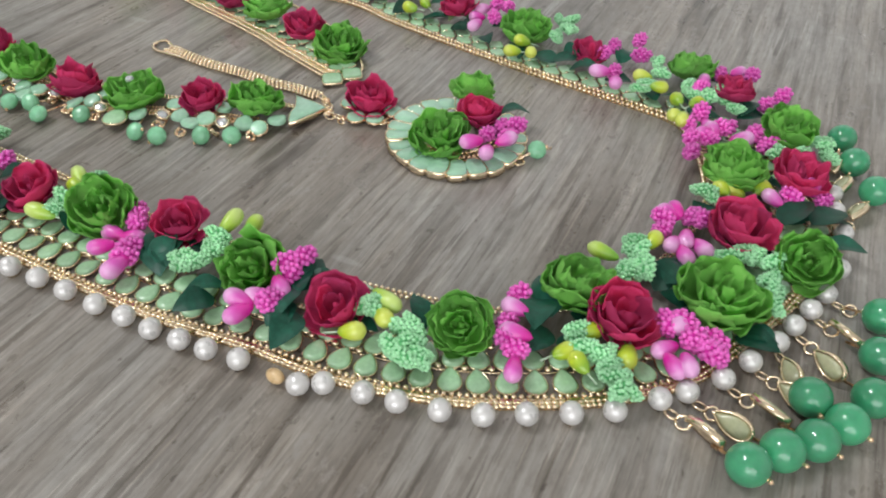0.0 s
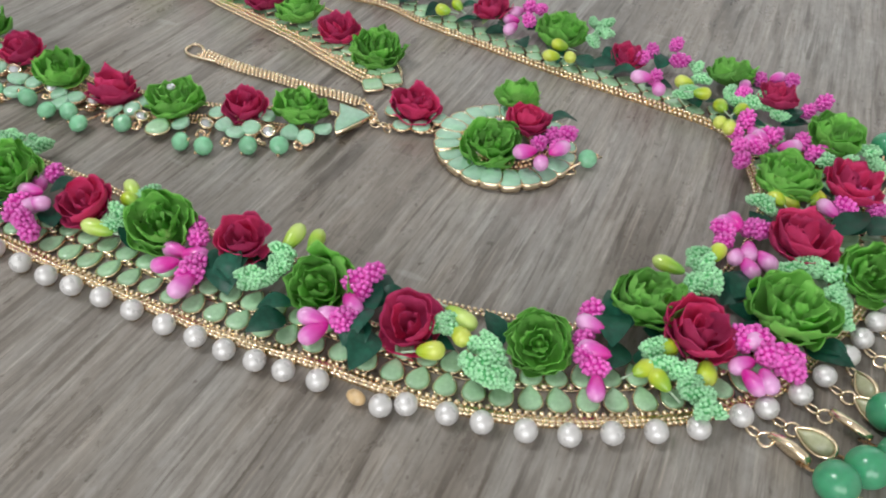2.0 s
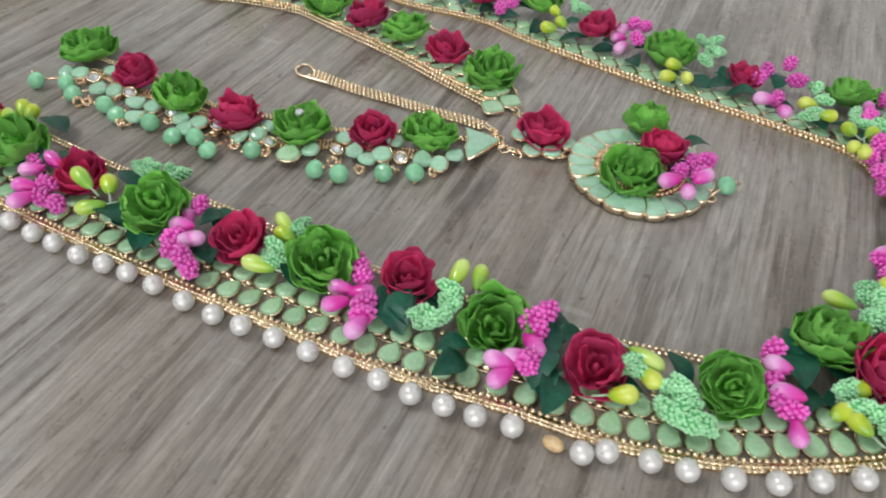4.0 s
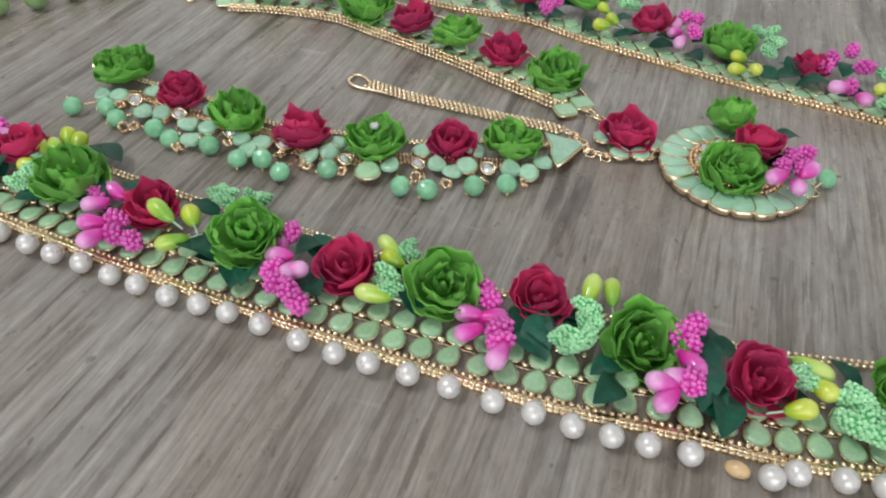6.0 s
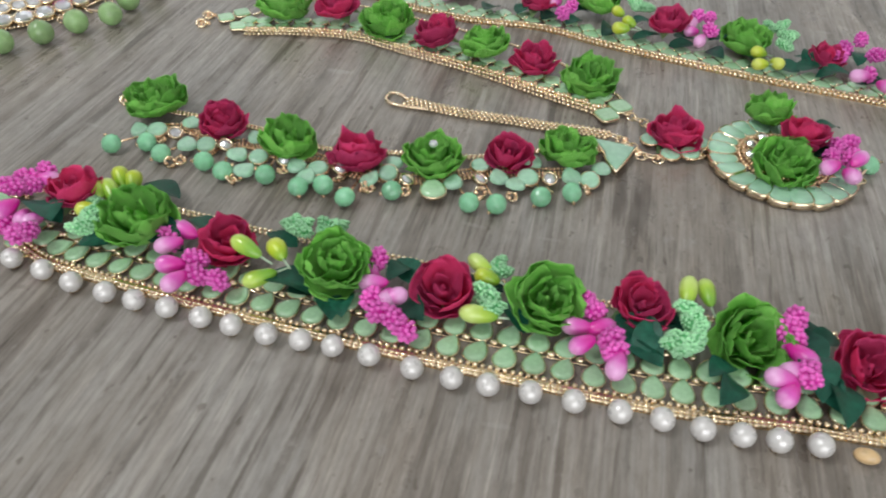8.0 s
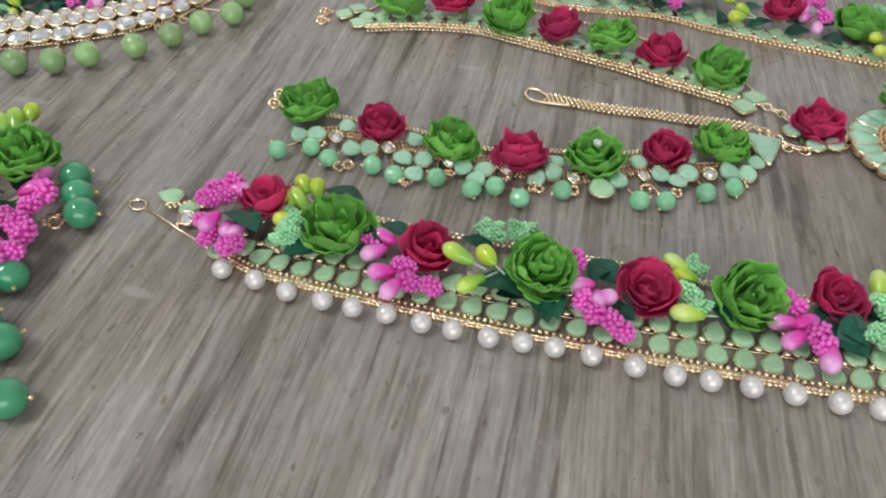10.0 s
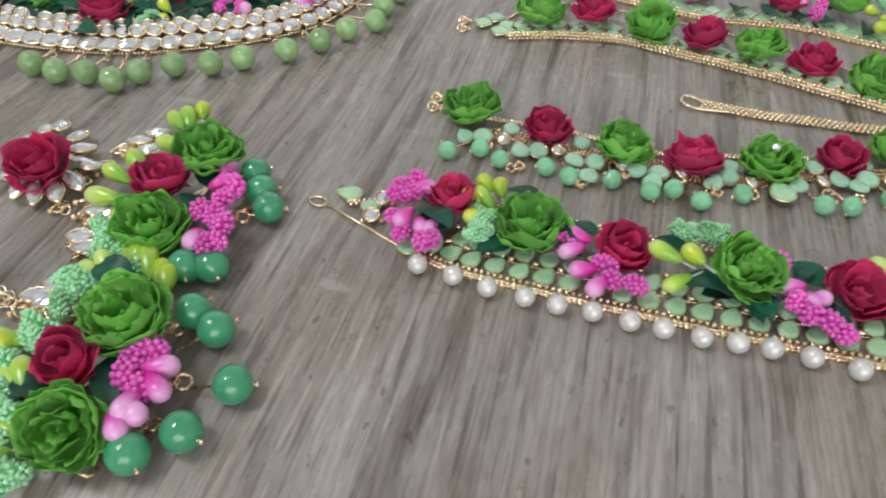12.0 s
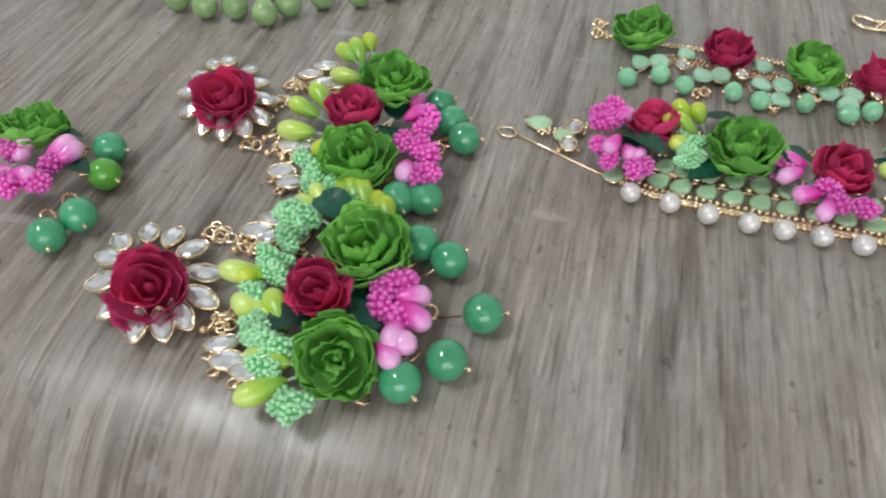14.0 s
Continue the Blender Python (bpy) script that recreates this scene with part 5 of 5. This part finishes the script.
def drop(parent, pearl, bead, rng, with_stone=True):
    """A link, a framed leaf stone and a jade bead on a pin, hanging outwards from a pearl."""
    p, q = Vector((pearl[0], pearl[1])), Vector((bead[0], bead[1]))
    d = (q - p).normalized()
    yaw = math.degrees(math.atan2(d.y, d.x))
    for k, s in enumerate((0.0034, 0.0062)):
        put("link", LINK_MESH, parent, at(*(p + d * s), 0.0012 + 0.0003 * k, yaw, 50 * k - 20, 0, 0.85))
    length = (q - p).length
    if with_stone and length > 0.014:
        mid = p + d * (length * 0.52)
        add_stone(parent, mid.x, mid.y, yaw + 180, min(1.0, (length - 0.008) / 0.0095), tilt=rng.choice((-68, -50, 45, 66)), z=0.0026, shape=PALE_DROP)
    end = q - d * 0.0075
    wire(parent, "pin", [(end.x, end.y, 0.0016), (*q, 0.0043), (*(q + d * 0.0047), 0.0046)], 0.00035, ROSE_GOLD)
    put("pin_head", PIN_END, parent, at(*(q + d * 0.0048), 0.0046))
    put("bead", JADE_MESH, parent, at(*q, 0.0044, rng.uniform(0, 360)), "polished jade green bead")


for pearl, bead in zip(PEARLS[-12:-4] + PEARLS[-3:], BEND_BEADS):
    drop(necklace, pearl, bead, rng)

# ---- the head ornament ----
head = thing("head_ornament", (0.06, 0.25, 0), "floral head ornament with two rose strands and round pendant", "head ornament")
for chain, d, rows in ((UPPER_CHAIN, 0.0014, ((-0.0002, 0.0011), (0.0011, 0.0017), (0.0024, 0.0011), (0.0034, 0.0018))), (UPPER_TOP, 0.0012, ((0, 0.0008),)), (MIDDLE_CHAIN, 0.0012, ((0, 0.0009), (-0.0012, 0.0009))), (HOOK_CHAIN, 0.0014, ((-0.0021, 0.0009), (-0.0008, 0.0011), (0.0007, 0.0011), (0.0020, 0.0009)))):
    for k, (sway, z) in enumerate(rows):
        ball_chain(head, "ball_chain", chain, d, z, sway=sway, phase=k % 2)
for sway, z in ((0.0, 0.0010), (0.0012, 0.0010), (-0.0012, 0.0010), (0.0026, 0.0012)):
    ball_chain(head, "ball_chain", COPPER_LINE, 0.0010, z, material=ROSE_GOLD, sway=sway)
for x, y, z, r, lean, c in MIDDLE_ROSES + UPPER_ROSES:
    add_rose(head, x, y, z, r, lean, c, rng)
gx, gy, gz, gr, _, _ = MIDDLE_ROSES[4]
put("rhinestone", faceted("rhinestone", CRYSTAL, ROUND, 0.0012), head, at(gx, gy - 0.0004, gz + 0.38 * gr, 0, 15, 0, 1.1), "small clear rhinestone in the green rose")
# seafoam glass on the lower strand: leaves and discs above, faceted drops hanging below
for i, (x, y) in enumerate(MIDDLE_STONES):
    if i % 3 == 1:
        add_stone(head, x, y, 0, rng.uniform(0.95, 1.1), z=0.0020, shape=(DISC_STONE, DISC_SETTING), tilt=rng.uniform(0, 25))
    else:
        put("stone", LEAF_STONE, head, at(x, y, 0.0018 + 0.0004 * (i % 2), rng.uniform(50, 130), rng.uniform(-14, 14), rng.uniform(-12, 12), rng.uniform(0.9, 1.05)), "pale seafoam glass leaf")
add_stone(head, 0.0608, 0.2165, 95, 1.35, z=0.0022)
for x, y in MIDDLE_BEADS:
    turn = rng.uniform(0, 360)
    ob = put("bead", FACET_BEAD, head, at(x, y, 0.0028, rng.uniform(-30, 30), rng.uniform(25, 60)), "faceted seafoam glass bead")
    put("pin_head", PIN_END, ob, at(0.0031 * math.cos(turn), 0.0031 * math.sin(turn), 0))
    nx, ny, _ = min(spline(COPPER_LINE, 0.002), key=lambda q: math.hypot(q[0] - x, q[1] - y))
    wire(head, "pin", [(x, y, 0.0028), (0.5 * (x + nx), 0.5 * (y + ny), 0.0018), (nx, ny, 0.0012)], 0.0003, ROSE_GOLD)
for x, y in MIDDLE_CRYSTALS:
    ob = put("crystal", ROUND_STONE, head, at(x, y, 0.0024, rng.uniform(0, 90), 25, 0, 1.45))
    put("setting", ROUND_SETTING, ob, Matrix.Identity(4), "gold rim")
for k, (x, y) in enumerate(MIDDLE_FITTINGS):
    ob = put("link", LINK_MESH, head, at(x, y, 0.0015, 40 * k, 60 if k % 2 else 15, 0, 0.9))
    for q in range(4):
        put("gold_ball", PIN_END, ob, at(0.0014 * math.cos(1.6 * q), 0.0014 * math.sin(1.6 * q), 0.0003, 0, 0, 0, 1.35), "copper-gold ball")
for i, (x, y, a) in enumerate(spline(UPPER_CHAIN, 0.0064)):
    add_stone(head, x - 0.0058 * math.sin(a), y + 0.0058 * math.cos(a), math.degrees(a) + 45 + rng.uniform(-10, 10), 0.95, shape=(SQUARE_STONE, SQUARE_SETTING) if i % 2 else None)
    for k in (0.0, 0.0016, 0.0032):
        put("gold_ball", PIN_END, head, at(x + k - 0.0034 * math.sin(a), y + 0.0036 * math.cos(a), 0.0016, 0, 0, 0, 1.4))
    add_stone(head, x - 0.0112 * math.sin(a), y + 0.0112 * math.cos(a), math.degrees(a) + 45 + rng.uniform(-20, 20), 1.0, shape=None if i % 2 else (SQUARE_STONE, SQUARE_SETTING))
# tile stones at the ends, clasps, hook and joints
for x, y, yaw, size in ((-0.0164, 0.3246, 20, 1.1), (-0.0106, 0.3175, 15, 1.1), (-0.0112, 0.3290, 25, 1.1), (0.1174, 0.2571, 22, 1.25), (0.1229, 0.2622, 22, 1.25)):
    add_stone(head, x, y, yaw, size, z=0.0010, shape=(SQUARE_STONE, SQUARE_SETTING))
for x, y in ((-0.0250, 0.3205), (-0.0240, 0.3275), (-0.0365, 0.2640), (-0.0352, 0.2695)):
    put("clasp", ring("clasp", GOLD, 0.0016, 0.0006), head, at(x, y, 0.0012, 20, 30))
    for k in range(3):
        put("gold_ball", PIN_END, head, at(x + 0.0014 * k, y + 0.001 * (k % 2), 0.0012, 0, 0, 0, 1.4))
wire(head, "hook", [(x, y, 0.0009) for x, y, _ in spline([(0.0602, 0.2607), (0.0499, 0.2632), (0.0468, 0.2660), (0.0466, 0.2686), (0.0482, 0.2710), (0.0508, 0.2702), (0.0535, 0.2669)], 0.0008)], 0.0006)
for path in (JOINT_LOWER, JOINT_UPPER, JOINT_PENDANT):
    for k, (x, y, a) in enumerate(spline(path, 0.0025)):
        put("link", LINK_MESH, head, at(x, y, 0.0014, math.degrees(a), 62 * (k % 2) - 12, 0, 0.9) @ Matrix.Diagonal((1.15, 0.75, 1, 1)))
for x, y in JOINT_LOWER[1::2]:
    put("gold_ball", PIN_END, head, at(x, y + 0.001, 0.0018, 0, 0, 0, 1.8))
cx, cy = MIDDLE_ROSES[-1][:2]
for dx, dy, yaw in ((-0.0072, 0.0005, 30), (-0.0030, -0.0072, 80), (0.0030, -0.0068, 100), (0.0075, -0.001, 150)):
    add_stone(head, cx + dx, cy + dy, yaw, 1.05, z=0.0014, shape=(DISC_STONE, DISC_SETTING))
ARROW = [(0.1103, 0.2416), (0.1142, 0.2402), (0.1180, 0.2388), (0.1218, 0.2368), (0.1192, 0.2328), (0.1166, 0.2290), (0.1138, 0.2254), (0.1126, 0.2282), (0.1120, 0.2316), (0.1124, 0.2348), (0.1114, 0.2382)][::-1]
flat_arrow = [(x - 0.1155, y - 0.2342) for x, y in ARROW]
add_stone(head, 0.1155, 0.2342, 0, 1.0, z=0.0012, shape=(cabochon("stone", PALE_MINT, flat_arrow, 0.0022, 0.93), setting("setting", GOLD, flat_arrow, 0.0018, 0.0003)))
# the round pendant: a ring of wedge stones, copper-gold filigree inside it
fx, fy, rim = 0.1652, 0.2318, 0.0176
for i in range(21):
    a = 2 * math.pi * (i + 0.4) / 21
    add_stone(head, fx + rim * math.cos(a), fy + rim * math.sin(a), math.degrees(a), rng.uniform(0.97, 1.03), z=0.0005 + 0.0003 * (i % 2), shape=RIM_STONE, tilt=rng.uniform(-7, 7))
for radius, d, z in ((0.0128, 0.0013, 0.0030), (0.0116, 0.0012, 0.0036), (0.0080, 0.0012, 0.0026)):
    ball_chain(head, "ball_chain", [(fx + radius * math.cos(0.2 * i), fy + radius * math.sin(0.2 * i)) for i in range(32)], d, z, material=ROSE_GOLD)
for k in range(10):
    a = 0.63 * k
    wire(head, "filigree", [(fx + q * math.cos(a + s), fy + q * math.sin(a + s), 0.0024) for q, s in ((0.0128, 0.0), (0.0110, 0.16), (0.0095, 0.0), (0.0080, -0.16))], 0.0005, ROSE_GOLD)
for a in (1.9, 2.5, 3.1, 4.0, 5.4):
    ob = put("crystal", ROUND_STONE, head, at(fx + 0.0102 * math.cos(a), fy + 0.0102 * math.sin(a), 0.0036, 0, 20, 0, 1.2))
    put("setting", ROUND_SETTING, ob, Matrix.Identity(4), "gold rim")
for x, y, z, r, lean, c in PENDANT_ROSES:
    add_rose(head, x, y, z + 0.001, 0.94 * r, lean, c, rng)
add_heads(head, PENDANT_PINK, 0.0085, rng)
add_leaf(head, 0.1800, 0.2420, 0.006, 15, rng, 0.8)
add_leaf(head, 0.1760, 0.2300, 0.005, -20, rng, 0.7)
bx, by = POINTS[1]
lx, ly = POINTS[2]
ob = put("bead", FACET_BEAD, head, at(bx, by, 0.0028, 20, 40), "faceted seafoam glass bead")
put("pin_head", PIN_END, ob, at(0.0030, 0.0008, 0))
wire(head, "pin", [(lx - 0.002, ly - 0.001, 0.0012), (bx, by, 0.0028), (bx + 0.0042, by + 0.0015, 0.0030)], 0.0004)
put("link", LINK_MESH, head, at(lx, ly, 0.001, 0, 0, 0, 0.9))


# ---- the earrings ----
def earring(label, stud, crystals, links, copper, roses, beads, heads, leaves, rng):
    x0 = sum(r[0] for r in roses) / len(roses)
    y0 = sum(r[1] for r in roses) / len(roses)
    ear = thing("floral_earring", (x0, y0, 0), label, "earring", "floral earrings")
    if stud:
        sx, sy = sum(p[0] for p in stud) / len(stud), sum(p[1] for p in stud) / len(stud)
        for x, y in stud:
            yaw = math.degrees(math.atan2(y - sy, x - sx))
            ob = put("crystal", NAVETTE_STONE, ear, at(x + 0.12 * (sx - x), y + 0.12 * (sy - y), 0.0032, yaw, rng.uniform(-10, 10), 14, 1.22))
            put("setting", NAVETTE_SETTING, ob, Matrix.Translation((0, 0, -0.0003)), "gold rim")
        bm = bmesh.new()
        bmesh.ops.create_cone(bm, cap_ends=True, segments=24, radius1=0.004, radius2=0.006, depth=0.002, matrix=Matrix.Translation((sx, sy, 0.0012)))
        put("base_plate", finish(bm, "base_plate", GOLD, smooth=False), ear, Matrix.Identity(4), "gold stud base")
    for k, (x, y) in enumerate(crystals):
        ob = put("crystal", NAVETTE_STONE, ear, at(x, y, 0.0020, rng.uniform(-8, 28), rng.uniform(-12, 20), 0, 1.12))
        put("setting", NAVETTE_SETTING, ob, Matrix.Translation((0, 0, -0.0003)), "gold rim")
        for q in (-1, 1):
            put("gold_ball", PIN_END, ear, at(x + 0.0024 * q, y - 0.0022, 0.001, 0, 0, 0, 1.3))
        put("link", LINK_MESH, ear, at(x - 0.0030, y - 0.0016, 0.0010, 40 * k, 20, 0, 0.8))
    for k, (x, y) in enumerate(links):
        put("link", LINK_MESH, ear, at(x, y, 0.0014, 50 * k, 30 * (k % 3), 0, 1.05))
        put("link", LINK_MESH, ear, at(x + 0.0024, y - 0.0010, 0.0016, 50 * k + 30, 35 * ((k + 1) % 2), 0, 0.85))
        put("link", LINK_MESH, ear, at(x + 0.0006, y + 0.0020, 0.0010, 70 * k, 20, 0, 0.75))
        put("gold_ball", PIN_END, ear, at(x - 0.0016, y - 0.0014, 0.0016, 0, 0, 0, 1.7))
    for k, (x, y) in enumerate(copper):
        put("link", COPPER_LINK, ear, at(x, y, 0.0024, 40 * k, 25 * (k % 2)))
        put("link", COPPER_LINK, ear, at(x - 0.0022, y + 0.0006, 0.0024, 40 * k + 50, 45, 0, 0.8))
    for i, (x, y, z, r, lean, c) in enumerate(roses):
        add_rose(ear, x, y, z, r, lean, c, rng)
    add_heads(ear, [q for q in heads if q[3] in "bp"], 0.0090, rng, 1.1)
    add_heads(ear, [q for q in heads if q[3] not in "bp"], 0.0060, rng, 1.18)
    for x, y, yaw in leaves:
        add_leaf(ear, x, y, 0.006, yaw, rng)
    body = roses[-3:]
    cx, cy = sum(p[0] for p in body) / len(body), sum(p[1] for p in body) / len(body)
    for i, (x, y) in enumerate(beads):
        d = Vector((x - cx, y - cy)).normalized()
        start = Vector((x, y)) - d * 0.0095
        lime = not stud and i == 1
        put("bead", LIME_JADE_MESH if lime else JADE_MESH, ear, at(x, y, 0.0044), "polished lime green bead" if lime else "polished jade green bead")
        wire(ear, "pin", [(start.x, start.y, 0.003), (x, y, 0.0044), (x + d.x * 0.0050, y + d.y * 0.0050, 0.0044)], 0.0003, ROSE_GOLD)
        put("pin_head", PIN_END, ear, at(x + d.x * 0.0050, y + d.y * 0.0050, 0.0044))
        if not stud:
            put("link", COPPER_LINK, ear, at(start.x, start.y, 0.0022, 30 * i, 40))
    # gold wire frame under the flowers
    if len(body) == 3:
        plate = [(x * 0.8 + cx * 0.2, y * 0.8 + cy * 0.2, 0.0008) for x, y, *_ in body]
        wire(ear, "frame", plate + [plate[0]], 0.0006)
    return ear


earring("floral earring with crystal-ringed crimson rose stud and jade drops", STUD_A, EARRING_CRYSTALS_A, EARRING_LINKS_A, EARRING_COPPER_LINKS_A, EARRING_ROSES[:4], EARRING_BEADS[:5], EARRING_HEADS_A + EARRING_HEADS_A_LOWER, EARRING_LEAVES[:2], rng)
earring("floral earring with large crystal-ringed crimson stud and jade drops", STUD_B, EARRING_CRYSTALS_B, EARRING_LINKS_B, EARRING_COPPER_LINKS_B, EARRING_ROSES[4:8], EARRING_BEADS[5:10], EARRING_HEADS_B + EARRING_HEADS_B_LOWER, EARRING_LEAVES[2:6], rng)
earring("floral piece with pink stamens, green rose and round green drops", [], [], [], [], EARRING_ROSES[8:], EARRING_BEADS[10:], PIECE_HEADS, EARRING_LEAVES[6:], rng)

# ---- the crystal choker ----
choker = thing("choker", (CHOKER_LINE[4][0], CHOKER_LINE[4][1], 0), "crystal and gold choker with olive jade beads and paper roses", "choker")
for x, y, a in spline(CHOKER_LINE, 0.0074):
    ob = put("crystal", NAVETTE_STONE, choker, at(x, y, 0.0022, math.degrees(a) + 36, 0, 0, 1.0) @ Matrix.Rotation(radians(16), 4, "X") @ Matrix.Diagonal((1.25, 1.6, 1.5, 1)))
    put("setting", NAVETTE_SETTING, ob, Matrix.Translation((0, 0, -0.0003)), "gold rim")
for x, y, a in spline(CHOKER_LINE, 0.0064):
    ob = put("crystal", ROUND_STONE, choker, at(x - 0.0074 * math.sin(a), y + 0.0074 * math.cos(a), 0.0036, 30, 20, 0, 2.1))
    put("setting", ROUND_SETTING, ob, Matrix.Identity(4), "gold rim")
    ob = put("crystal", ROUND_STONE, choker, at(x + 0.003 - 0.0118 * math.sin(a), y + 0.0118 * math.cos(a), 0.0044, 30, 20, 0, 1.7))
    put("setting", ROUND_SETTING, ob, Matrix.Identity(4), "gold rim")
ball_chain(choker, "ball_chain", CHOKER_LINE, 0.0012, 0.0010, sway=-0.0032)
ball_chain(choker, "ball_chain", CHOKER_LINE, 0.0012, 0.0020, sway=0.0044)
line = spline(CHOKER_LINE, 0.002)
for x, y in CHOKER_BEADS:
    nx, ny, _ = min(line, key=lambda q: math.hypot(q[0] - x, q[1] - y))
    put("bead", OLIVE_MESH, choker, at(x, y, 0.0044, rng.uniform(0, 360)), "translucent olive jade bead")
    wire(choker, "pin", [(nx, ny, 0.0012), ((nx + x) / 2, (ny + y) / 2, 0.0026), (x, y, 0.0044)], 0.0005)
    put("link", LINK_MESH, choker, at(nx * 0.6 + x * 0.4, ny * 0.6 + y * 0.4, 0.0016, rng.uniform(0, 180), 40, 0, 0.8))
for x, y, r, c in CHOKER_ROSES:
    add_rose(choker, x, y, 0.0088, r, 12, c, rng)
for x, y, a in spline(CHOKER_LINE[:-2], 0.006):
    add_leaf(choker, x - 0.0175 * math.sin(a), y + 0.0175 * math.cos(a), 0.004, rng.uniform(0, 360), rng, 0.9)
    add_leaf(choker, x - 0.024 * math.sin(a), y + 0.024 * math.cos(a), 0.005, rng.uniform(0, 360), rng, 1.2)
for x, y, c in CHOKER_BUDS:
    if c == "d":
        add_leaf(choker, x, y, 0.0045, rng.uniform(0, 360), rng)
    else:
        add_spray(choker, x, y, 0.007, c, rng, 4 if c == "p" else 2, None, 0.003)
